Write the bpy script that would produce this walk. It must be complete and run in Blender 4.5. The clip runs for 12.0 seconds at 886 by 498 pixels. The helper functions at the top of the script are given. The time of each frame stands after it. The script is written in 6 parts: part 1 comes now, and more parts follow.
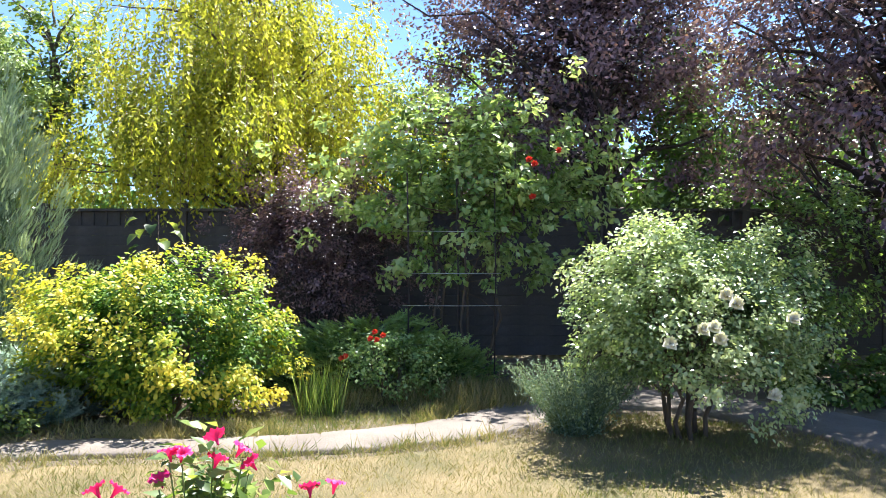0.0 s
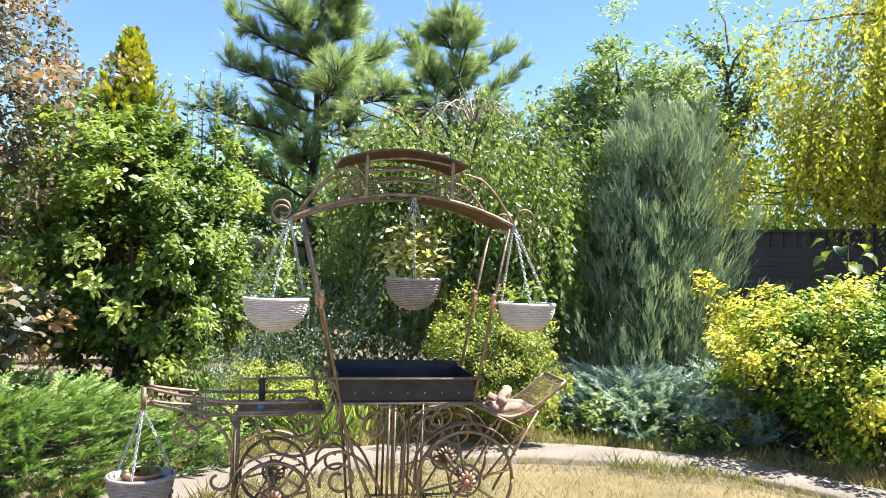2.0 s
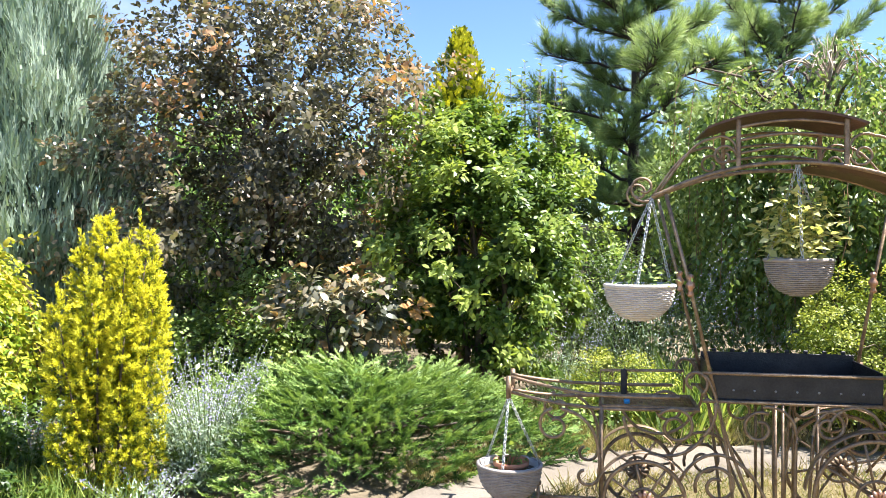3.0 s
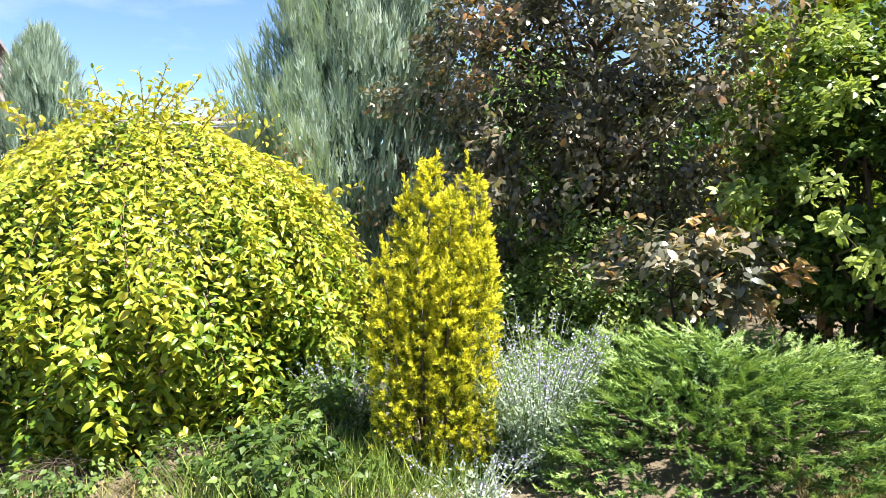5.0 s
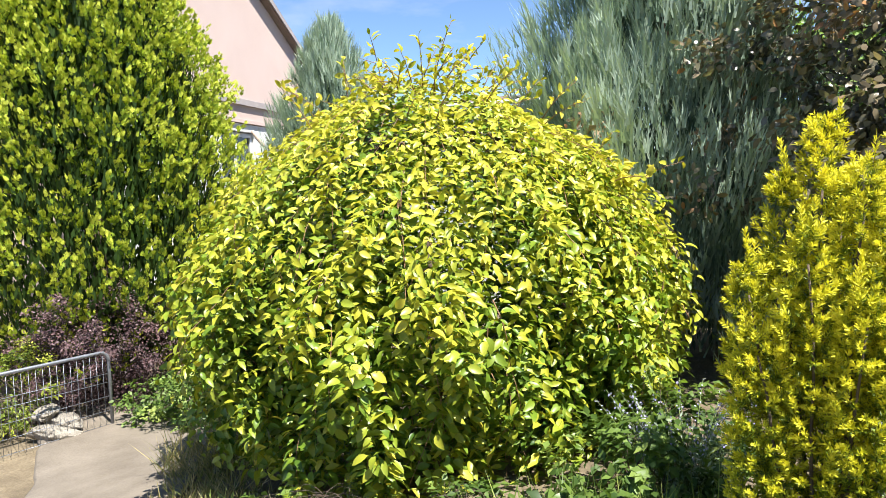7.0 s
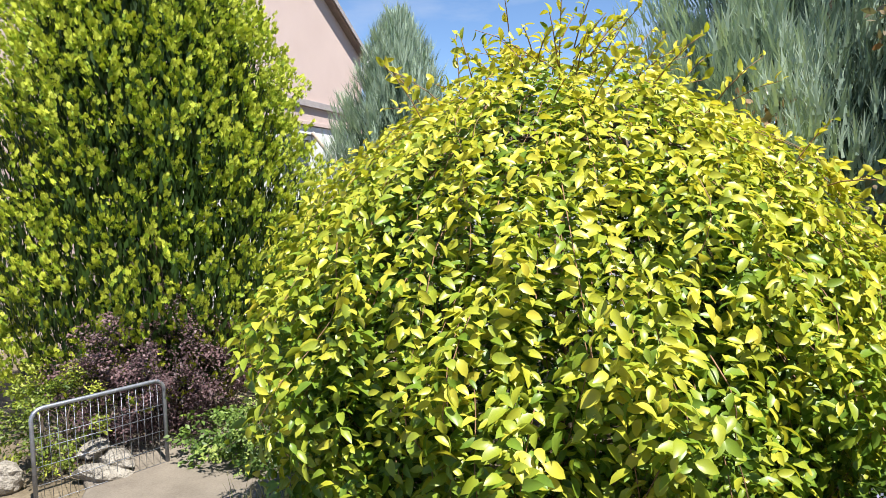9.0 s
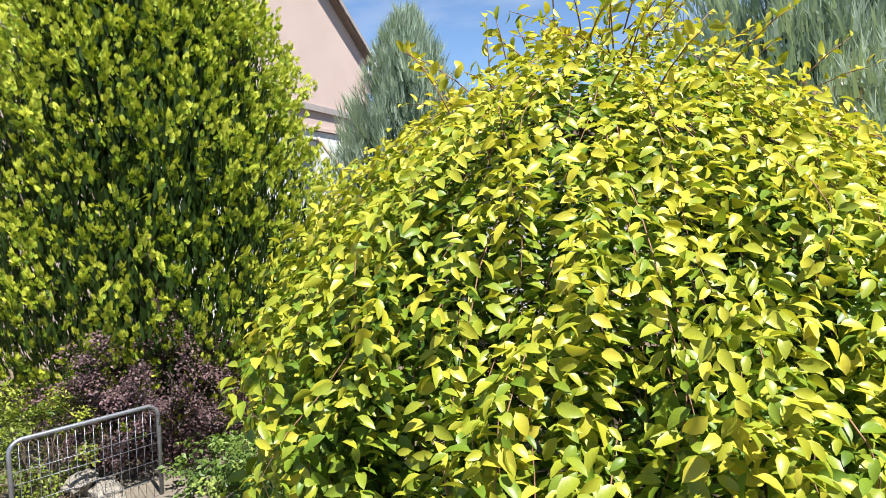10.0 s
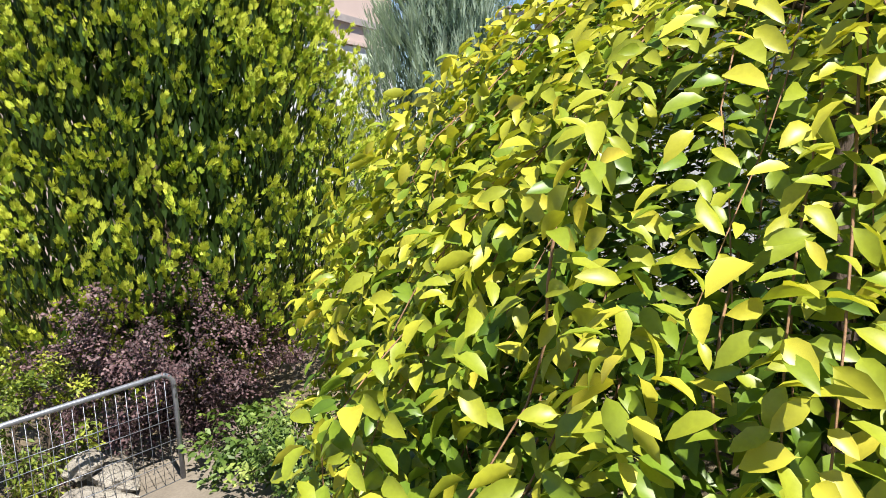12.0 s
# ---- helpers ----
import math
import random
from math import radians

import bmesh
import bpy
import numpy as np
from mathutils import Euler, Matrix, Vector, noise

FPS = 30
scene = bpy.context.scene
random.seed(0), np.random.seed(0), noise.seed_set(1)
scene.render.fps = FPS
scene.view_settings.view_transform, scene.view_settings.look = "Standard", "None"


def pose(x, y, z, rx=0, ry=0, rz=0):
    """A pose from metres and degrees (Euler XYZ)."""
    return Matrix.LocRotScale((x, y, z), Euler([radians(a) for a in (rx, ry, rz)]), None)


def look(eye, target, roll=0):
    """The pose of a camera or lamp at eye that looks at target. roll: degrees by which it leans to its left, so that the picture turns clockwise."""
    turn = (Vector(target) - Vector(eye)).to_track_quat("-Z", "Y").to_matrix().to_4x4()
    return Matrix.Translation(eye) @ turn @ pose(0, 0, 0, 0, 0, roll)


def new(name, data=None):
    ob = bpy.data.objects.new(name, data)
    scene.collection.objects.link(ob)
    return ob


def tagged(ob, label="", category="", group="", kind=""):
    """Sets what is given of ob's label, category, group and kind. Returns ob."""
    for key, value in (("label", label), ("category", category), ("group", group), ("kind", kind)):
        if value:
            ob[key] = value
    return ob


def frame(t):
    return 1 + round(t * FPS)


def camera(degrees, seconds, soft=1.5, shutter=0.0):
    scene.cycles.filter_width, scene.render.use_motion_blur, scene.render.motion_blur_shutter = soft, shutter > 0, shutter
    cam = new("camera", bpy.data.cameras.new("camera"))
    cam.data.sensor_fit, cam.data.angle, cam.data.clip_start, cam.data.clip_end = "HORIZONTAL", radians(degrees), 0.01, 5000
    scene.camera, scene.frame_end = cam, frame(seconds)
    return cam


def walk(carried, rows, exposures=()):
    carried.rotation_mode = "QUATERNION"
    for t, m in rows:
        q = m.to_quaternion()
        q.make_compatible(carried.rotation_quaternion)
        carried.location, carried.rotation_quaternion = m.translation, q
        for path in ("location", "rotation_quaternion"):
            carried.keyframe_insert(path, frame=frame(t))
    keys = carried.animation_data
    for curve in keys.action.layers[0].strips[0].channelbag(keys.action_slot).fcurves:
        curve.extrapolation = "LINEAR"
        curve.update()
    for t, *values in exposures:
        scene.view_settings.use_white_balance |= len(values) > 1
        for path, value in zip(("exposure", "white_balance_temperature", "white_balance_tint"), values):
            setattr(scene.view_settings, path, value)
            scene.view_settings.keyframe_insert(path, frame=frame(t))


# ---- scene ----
cam = camera(61.5, 12.0, soft=0.55)
METRES, EYE, TILT, LEAN, TURN = 6.0, 1.55, 0.0, 0.0, 0.0
ROWS = [
    (0.0, 0.0, 0.0, 0.0, 0.0, 0.0, -0.0),
    (0.5, -0.0214, -0.0133, 0.0028, 5.02, 1.37, -0.78),
    (1.0, -0.0422, -0.0213, -0.0017, 17.29, 1.43, -1.65),
    (1.5, -0.0681, -0.0129, -0.004, 31.82, 1.04, -1.82),
    (2.0, -0.0956, 0.0105, -0.0029, 46.27, 0.9, -1.97),
    (2.5, -0.1225, 0.0089, -0.0068, 63.07, -0.28, -0.25),
    (3.0, -0.1609, -0.005, -0.0061, 69.48, -0.53, 0.1),
    (3.5, -0.1929, -0.0126, -0.011, 77.3, -1.77, 0.49),
    (5.5, -0.3612, -0.0355, -0.0139, 96.26, -4.63, 0.71),
    (6.0, -0.3997, -0.0553, -0.0175, 101.94, -5.29, 1.26),
    (6.5, -0.4423, -0.076, -0.0162, 108.9, -5.18, 1.64),
    (8.5, -0.5778, -0.1968, -0.0124, 114.94, -4.51, 1.58),
    (9.0, -0.6039, -0.2351, -0.0121, 115.74, -4.32, 1.47),
    (9.5, -0.6282, -0.266, -0.0092, 115.91, -4.04, 1.58),
    (10.0, -0.6728, -0.2899, -0.0121, 116.01, -3.79, 1.71),
    (10.5, -0.711, -0.3161, -0.0152, 116.09, -3.82, 1.79),
    (11.0, -0.7447, -0.3634, -0.0135, 115.18, -3.85, 1.69),
    (11.5, -0.7748, -0.4031, -0.0136, 113.73, -4.79, 1.64),
    (12.0, -0.8146, -0.4334, -0.0165, 116.92, -9.71, 2.28),
]
walk(cam, [(t, pose(0, 0, EYE, TILT, LEAN, TURN) @ pose(METRES * x, METRES * y, METRES * z, 90 + pitch, roll, yaw)) for t, x, y, z, yaw, pitch, roll in ROWS],
     [(0.0, 1.9, 5850, 15), (1.0, 1.8, 5900, 15), (2.0, 1.83, 6050, 14), (3.5, 1.9, 6150, 13), (5.5, 1.54, 6250, 11), (6.5, 1.43, 6250, 11), (8.5, 1.17, 6200, 11), (12.0, 1.08, 6350, 11)])

# ---- world and sun ----
SUN_AZ, SUN_EL = radians(31), radians(61)
world = bpy.data.worlds.new("sky_world")
scene.world = world
world.use_nodes = True
wn = world.node_tree.nodes
sky = wn.new("ShaderNodeTexSky")
sky.sky_type, sky.sun_disc = "NISHITA", False
sky.sun_elevation, sky.sun_rotation = SUN_EL, SUN_AZ
sky.air_density, sky.dust_density, sky.ozone_density = 0.85, 0.05, 5.0
wn["Background"].inputs["Strength"].default_value = 0.075
wl_ = world.node_tree.links
wtc = wn.new("ShaderNodeTexCoord")
wmp = wn.new("ShaderNodeMapping")
wmp.inputs["Scale"].default_value = (1.2, 2.2, 7.0)
wmp.inputs["Rotation"].default_value = (0.0, 0.25, 0.5)
wnz = wn.new("ShaderNodeTexNoise")
wnz.inputs["Scale"].default_value, wnz.inputs["Detail"].default_value, wnz.inputs["Roughness"].default_value = 1.6, 7, 0.55
wrp = wn.new("ShaderNodeValToRGB")
wrp.color_ramp.elements[0].position, wrp.color_ramp.elements[0].color = 0.44, (0, 0, 0, 1)
wrp.color_ramp.elements[1].position, wrp.color_ramp.elements[1].color = 0.68, (0.6, 0.6, 0.6, 1)
wmx = wn.new("ShaderNodeMix")
wmx.data_type = "RGBA"
wl_.new(wtc.outputs["Generated"], wmp.inputs["Vector"])
wl_.new(wmp.outputs[0], wnz.inputs["Vector"])
wl_.new(wnz.outputs["Fac"], wrp.inputs["Fac"])
wdt = wn.new("ShaderNodeVectorMath")
wdt.operation = "DOT_PRODUCT"
wdt.inputs[1].default_value = (-0.88, -0.45, 0.15)
wrg = wn.new("ShaderNodeMapRange")
wrg.inputs["From Min"].default_value, wrg.inputs["From Max"].default_value = 0.7, 0.95
wml = wn.new("ShaderNodeMath")
wml.operation = "MULTIPLY"
wl_.new(wtc.outputs["Generated"], wdt.inputs[0])
wl_.new(wdt.outputs["Value"], wrg.inputs["Value"])
wl_.new(wrp.outputs["Color"], wml.inputs[0])
wl_.new(wrg.outputs["Result"], wml.inputs[1])
wl_.new(wml.outputs[0], wmx.inputs[0])
wl_.new(sky.outputs[0], wmx.inputs[6])
wmx.inputs[7].default_value = (5.2, 5.4, 5.7, 1)
wl_.new(wmx.outputs[2], wn["Background"].inputs["Color"])
sun = new("sun", bpy.data.lights.new("sun", "SUN"))
sun.data.energy, sun.data.angle, sun.data.color = 5.3, radians(0.55), (1.0, 0.95, 0.84)
sun_from = Vector((math.sin(SUN_AZ) * math.cos(SUN_EL), math.cos(SUN_AZ) * math.cos(SUN_EL), math.sin(SUN_EL)))
sun.matrix_world = look(sun_from * 60, (0, 0, 0))

# ---- materials ----
def nodes_of(name):
    m = bpy.data.materials.new(name)
    m.use_nodes = True
    return m, m.node_tree.nodes, m.node_tree.links


def ramp(n, stops):
    r = n.new("ShaderNodeValToRGB")
    e = r.color_ramp.elements
    while len(e) < len(stops):
        e.new(0.5)
    for k, (p, c) in enumerate(stops):
        e[k].position, e[k].color = p, (*c, 1)
    return r


def noise_tex(n, scale, detail=4, rough=0.6):
    t = n.new("ShaderNodeTexNoise")
    t.inputs["Scale"].default_value, t.inputs["Detail"].default_value, t.inputs["Roughness"].default_value = scale, detail, rough
    return t


def coords(n, l, kind="Object"):
    c = n.new("ShaderNodeTexCoord")
    return c.outputs[kind]


def leaf_mat(name, stops, trans=0.35, rough=0.5, spec=0.4, vein=0.12, trans_gain=1.35):
    """Leaf: colour by each leaf's 'tone' (age, depth, painted shade), light passing through."""
    m, n, l = nodes_of(name)
    a = n.new("ShaderNodeAttribute")
    a.attribute_name = "tone"
    r = ramp(n, stops)
    l.new(a.outputs["Fac"], r.inputs["Fac"])
    t = noise_tex(n, 90, 2)
    l.new(coords(n, l), t.inputs["Vector"])
    mp = n.new("ShaderNodeMapRange")
    mp.inputs["To Min"].default_value, mp.inputs["To Max"].default_value = 1 - vein, 1 + vein
    l.new(t.outputs["Fac"], mp.inputs["Value"])
    mul = n.new("ShaderNodeVectorMath")
    mul.operation = "MULTIPLY"
    l.new(r.outputs["Color"], mul.inputs[0])
    l.new(mp.outputs["Result"], mul.inputs[1])
    p = n["Principled BSDF"]
    p.inputs["Roughness"].default_value = rough
    p.inputs["Specular IOR Level"].default_value = spec
    l.new(mul.outputs[0], p.inputs["Base Color"])
    tr = n.new("ShaderNodeBsdfTranslucent")
    g = n.new("ShaderNodeVectorMath")
    g.operation = "MULTIPLY"
    g.inputs[1].default_value = (trans_gain, trans_gain * 1.02, trans_gain * 0.55)
    l.new(mul.outputs[0], g.inputs[0])
    l.new(g.outputs[0], tr.inputs["Color"])
    mx = n.new("ShaderNodeMixShader")
    mx.inputs["Fac"].default_value = trans
    l.new(p.outputs[0], mx.inputs[1])
    l.new(tr.outputs[0], mx.inputs[2])
    l.new(mx.outputs[0], n["Material Output"].inputs["Surface"])
    return m


def plain(name, stops, scale=8, rough=0.8, metal=0.0, bump=0.3, fine=60, spec=0.4, detail=6, island=False, stretch=(1, 1, 1), dist=0.02):
    """Surface with stains at one scale and grain at a finer one."""
    m, n, l = nodes_of(name)
    mpn = n.new("ShaderNodeMapping")
    mpn.inputs["Scale"].default_value = stretch
    l.new(coords(n, l), mpn.inputs["Vector"])
    t1, t2 = noise_tex(n, scale, detail), noise_tex(n, fine, 5)
    l.new(mpn.outputs[0], t1.inputs["Vector"])
    l.new(mpn.outputs[0], t2.inputs["Vector"])
    mixf = n.new("ShaderNodeMix")
    mixf.data_type = "FLOAT"
    mixf.inputs[0].default_value = 0.35
    l.new(t1.outputs["Fac"], mixf.inputs[2])
    l.new(t2.outputs["Fac"], mixf.inputs[3])
    src = mixf.outputs[0]
    if island:
        gi = n.new("ShaderNodeNewGeometry")
        m2 = n.new("ShaderNodeMix")
        m2.data_type = "FLOAT"
        m2.inputs[0].default_value = 0.45
        l.new(src, m2.inputs[2])
        l.new(gi.outputs["Random Per Island"], m2.inputs[3])
        src = m2.outputs[0]
    r = ramp(n, stops)
    l.new(src, r.inputs["Fac"])
    p = n["Principled BSDF"]
    p.inputs["Roughness"].default_value, p.inputs["Metallic"].default_value, p.inputs["Specular IOR Level"].default_value = rough, metal, spec
    l.new(r.outputs["Color"], p.inputs["Base Color"])
    b = n.new("ShaderNodeBump")
    b.inputs["Strength"].default_value, b.inputs["Distance"].default_value = bump, dist
    l.new(t2.outputs["Fac"], b.inputs["Height"])
    l.new(b.outputs[0], p.inputs["Normal"])
    return m


M_SOIL = plain("soil", [(0.3, (0.075, 0.058, 0.037)), (0.5, (0.15, 0.117, 0.075)), (0.7, (0.25, 0.2, 0.13))], 2.5, 0.95, fine=40, bump=0.8)
M_LAWN = plain("dry_lawn", [(0.3, (0.085, 0.085, 0.032)), (0.5, (0.175, 0.135, 0.06)), (0.72, (0.27, 0.205, 0.105))], 1.6, 0.95, fine=70, bump=0.9)
M_PATH = plain("concrete_path", [(0.3, (0.115, 0.094, 0.073)), (0.52, (0.185, 0.156, 0.123)), (0.75, (0.26, 0.222, 0.18))], 2.2, 0.9, fine=55, bump=0.35)
M_BARK = plain("bark", [(0.3, (0.06, 0.045, 0.035)), (0.7, (0.17, 0.125, 0.09))], 14, 0.9, bump=0.7, stretch=(1, 1, 0.25))
M_DARKBARK = plain("dark_bark", [(0.3, (0.025, 0.02, 0.02)), (0.7, (0.08, 0.06, 0.055))], 14, 0.9, bump=0.7, stretch=(1, 1, 0.25))
M_TWIG = plain("twig", [(0.3, (0.16, 0.085, 0.045)), (0.7, (0.34, 0.2, 0.11))], 20, 0.75)
M_PALETWIG = plain("pale_twig", [(0.3, (0.33, 0.25, 0.19)), (0.7, (0.55, 0.45, 0.37))], 20, 0.75)
M_FENCE = plain("weathered_fence", [(0.3, (0.045, 0.04, 0.04)), (0.55, (0.1, 0.088, 0.082)), (0.75, (0.16, 0.14, 0.13))], 3, 0.9, fine=45, bump=0.5, island=True)
M_FENCE.node_tree.nodes["Principled BSDF"].inputs["Specular IOR Level"].default_value = 0.2
M_BRONZE = plain("bronzed_iron", [(0.3, (0.1, 0.07, 0.048)), (0.5, (0.28, 0.19, 0.12)), (0.74, (0.54, 0.4, 0.27))], 22, 0.42, 0.45, 0.25, fine=120)
M_BLACK = plain("sooty_steel", [(0.3, (0.018, 0.018, 0.02)), (0.7, (0.06, 0.057, 0.058))], 9, 0.38, 0.4, 0.2, fine=90)
M_COPPERSHEET = plain("brown_sheet_metal", [(0.3, (0.085, 0.045, 0.03)), (0.7, (0.19, 0.11, 0.075))], 10, 0.55, 0.5, 0.2)
M_COPPER = plain("copper_bead", [(0.3, (0.4, 0.2, 0.12)), (0.7, (0.7, 0.42, 0.3))], 15, 0.35, 0.7, 0.1)
M_CHAIN = plain("galvanised_chain", [(0.3, (0.45, 0.45, 0.46)), (0.7, (0.75, 0.75, 0.77))], 30, 0.35, 0.9, 0.1)
M_GALV = plain("galvanised_tube", [(0.3, (0.2, 0.21, 0.24)), (0.7, (0.36, 0.38, 0.43))], 12, 0.45, 0.7, 0.15)
M_WHITEWICK = plain("white_wicker", [(0.3, (0.62, 0.53, 0.46)), (0.7, (0.8, 0.73, 0.67))], 14, 0.7, bump=0.4)
M_GREYWICK = plain("grey_wicker", [(0.3, (0.24, 0.2, 0.175)), (0.7, (0.46, 0.4, 0.36))], 18, 0.75, bump=0.4)
M_LINER = plain("plastic_liner", [(0.3, (0.6, 0.6, 0.6)), (0.7, (0.8, 0.8, 0.8))], 10, 0.35, bump=0.5)
M_TERRA = plain("terracotta", [(0.3, (0.4, 0.16, 0.09)), (0.7, (0.55, 0.26, 0.15))], 10, 0.8)
M_LOG = plain("split_log", [(0.3, (0.26, 0.17, 0.12)), (0.7, (0.48, 0.33, 0.24))], 12, 0.85, bump=0.6, stretch=(1, 1, 4))
M_STONE = plain("pale_stone", [(0.3, (0.2, 0.175, 0.145)), (0.7, (0.46, 0.42, 0.36))], 6, 0.9, bump=0.9, dist=0.04)
M_WALL = plain("pink_render", [(0.3, (0.47, 0.36, 0.325)), (0.7, (0.56, 0.445, 0.405))], 0.7, 0.9, fine=60, bump=0.25)
M_WHITEWALL = plain("white_paint", [(0.3, (0.56, 0.56, 0.58)), (0.7, (0.7, 0.7, 0.71))], 3, 0.8, bump=0.15)
M_ROOFEDGE = plain("brown_roof_edge", [(0.3, (0.16, 0.12, 0.1)), (0.7, (0.27, 0.21, 0.18))], 6, 0.6, bump=0.2)
M_TRIMGREY = plain("grey_ledge", [(0.3, (0.27, 0.24, 0.24)), (0.7, (0.38, 0.34, 0.33))], 5, 0.8)
M_SLATE = plain("corrugated_slate", [(0.3, (0.1, 0.085, 0.08)), (0.7, (0.21, 0.175, 0.16))], 5, 0.85)
M_BLUE = plain("blue_plastic", [(0.3, (0.02, 0.2, 0.55)), (0.7, (0.05, 0.32, 0.7))], 5, 0.4)
mg, ng, lg = nodes_of("window_glass")
ng["Principled BSDF"].inputs["Base Color"].default_value = (0.03, 0.035, 0.04, 1)
ng["Principled BSDF"].inputs["Roughness"].default_value = 0.05
M_GLASS = mg

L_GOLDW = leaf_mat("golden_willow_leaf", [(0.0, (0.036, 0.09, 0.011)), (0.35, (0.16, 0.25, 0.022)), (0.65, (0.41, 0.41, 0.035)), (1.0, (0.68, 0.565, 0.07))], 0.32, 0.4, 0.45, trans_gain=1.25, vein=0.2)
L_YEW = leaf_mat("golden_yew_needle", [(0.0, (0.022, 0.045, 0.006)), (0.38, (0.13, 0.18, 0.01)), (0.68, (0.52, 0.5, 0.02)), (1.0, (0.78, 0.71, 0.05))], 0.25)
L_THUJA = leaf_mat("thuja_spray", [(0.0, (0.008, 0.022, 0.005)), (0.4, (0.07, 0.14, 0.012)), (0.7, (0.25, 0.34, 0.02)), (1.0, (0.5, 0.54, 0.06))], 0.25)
L_BLUEJ = leaf_mat("blue_juniper_spray", [(0.0, (0.04, 0.075, 0.052)), (0.5, (0.19, 0.27, 0.2)), (1.0, (0.42, 0.51, 0.4))], 0.2)
L_CREEP = leaf_mat("silver_blue_juniper", [(0.0, (0.07, 0.12, 0.1)), (0.5, (0.2, 0.29, 0.24)), (1.0, (0.42, 0.52, 0.44))], 0.2)
L_GREYJ = leaf_mat("grey_green_juniper", [(0.0, (0.055, 0.095, 0.055)), (0.5, (0.16, 0.23, 0.15)), (1.0, (0.33, 0.4, 0.27))], 0.2)
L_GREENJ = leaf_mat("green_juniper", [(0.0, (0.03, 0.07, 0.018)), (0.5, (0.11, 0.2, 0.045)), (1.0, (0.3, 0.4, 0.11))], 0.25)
L_PLUM = leaf_mat("plum_leaf", [(0.0, (0.06, 0.036, 0.048)), (0.5, (0.2, 0.12, 0.145)), (0.9, (0.42, 0.27, 0.29)), (1.0, (0.48, 0.24, 0.19))], 0.25, 0.32, 0.7, trans_gain=1.1)
L_COPPER = leaf_mat("copper_leaf", [(0.0, (0.05, 0.051, 0.034)), (0.5, (0.15, 0.141, 0.094)), (0.85, (0.25, 0.195, 0.125)), (1.0, (0.4, 0.2, 0.085))], 0.3, 0.34, 0.6)
L_BRONZE = leaf_mat("bronze_leaf", [(0.0, (0.09, 0.1, 0.07)), (0.5, (0.2, 0.2, 0.14)), (0.85, (0.34, 0.27, 0.17)), (1.0, (0.5, 0.28, 0.12))], 0.3, 0.3, 0.7)
L_GREEN = leaf_mat("green_leaf", [(0.0, (0.04, 0.08, 0.016)), (0.5, (0.125, 0.195, 0.036)), (1.0, (0.32, 0.38, 0.09))], 0.38, 0.42, 0.45)
L_WEEP = leaf_mat("weeping_leaf", [(0.0, (0.05, 0.095, 0.02)), (0.5, (0.17, 0.24, 0.06)), (1.0, (0.43, 0.47, 0.18))], 0.35, 0.4, 0.5)
L_YWIL = leaf_mat("yellow_tree_leaf", [(0.0, (0.13, 0.17, 0.015)), (0.5, (0.42, 0.42, 0.04)), (1.0, (0.66, 0.59, 0.08))], 0.45)
L_GSHRUB = leaf_mat("golden_shrub_leaf", [(0.0, (0.05, 0.13, 0.02)), (0.45, (0.17, 0.28, 0.035)), (0.75, (0.5, 0.5, 0.05)), (1.0, (0.76, 0.63, 0.09))], 0.35)
L_ROSE = leaf_mat("rose_leaf", [(0.0, (0.065, 0.115, 0.035)), (0.5, (0.2, 0.285, 0.1)), (1.0, (0.47, 0.53, 0.27))], 0.3, 0.3, 0.8)
L_CLIMB = leaf_mat("climber_leaf", [(0.0, (0.075, 0.14, 0.04)), (0.5, (0.22, 0.33, 0.09)), (1.0, (0.45, 0.53, 0.22))], 0.35, 0.35, 0.6)
L_PINE = leaf_mat("pine_needle", [(0.0, (0.045, 0.085, 0.032)), (0.5, (0.17, 0.245, 0.09)), (1.0, (0.36, 0.44, 0.18))], 0.32)
L_SILVER = leaf_mat("silver_leaf", [(0.0, (0.149, 0.218, 0.138)), (0.5, (0.345, 0.425, 0.322)), (1.0, (0.575, 0.632, 0.540))], 0.3)
L_LILAC = leaf_mat("lilac_flower", [(0.0, (0.28, 0.26, 0.5)), (1.0, (0.55, 0.53, 0.75))], 0.3)
L_PINK = leaf_mat("petunia_petal", [(0.0, (0.5, 0.006, 0.1)), (1.0, (0.76, 0.025, 0.2))], 0.35, trans_gain=1.1)
L_RED = leaf_mat("red_petal", [(0.0, (0.5, 0.03, 0.02)), (1.0, (0.75, 0.09, 0.05))], 0.3)
L_WHITE = leaf_mat("white_petal", [(0.0, (0.6, 0.56, 0.46)), (1.0, (0.8, 0.78, 0.72))], 0.3)
L_DRY = leaf_mat("dry_grass", [(0.0, (0.1, 0.14, 0.03)), (0.35, (0.22, 0.2, 0.07)), (1.0, (0.44, 0.35, 0.18))], 0.3)
L_BOX = leaf_mat("boxwood_leaf", [(0.0, (0.045, 0.08, 0.012)), (0.5, (0.16, 0.21, 0.025)), (1.0, (0.38, 0.4, 0.06))], 0.3)
L_VARIEG = leaf_mat("pale_potted_leaf", [(0.0, (0.32, 0.35, 0.1)), (0.5, (0.58, 0.55, 0.23)), (1.0, (0.76, 0.71, 0.38))], 0.35)
L_BARB = leaf_mat("barberry_leaf", [(0.0, (0.028, 0.016, 0.019)), (0.5, (0.08, 0.045, 0.05)), (1.0, (0.2, 0.12, 0.125))], 0.2, trans_gain=1.0)
L_FLOWERG = leaf_mat("grass_leaf", [(0.0, (0.06, 0.11, 0.02)), (0.5, (0.17, 0.25, 0.05)), (1.0, (0.42, 0.47, 0.13))], 0.35)

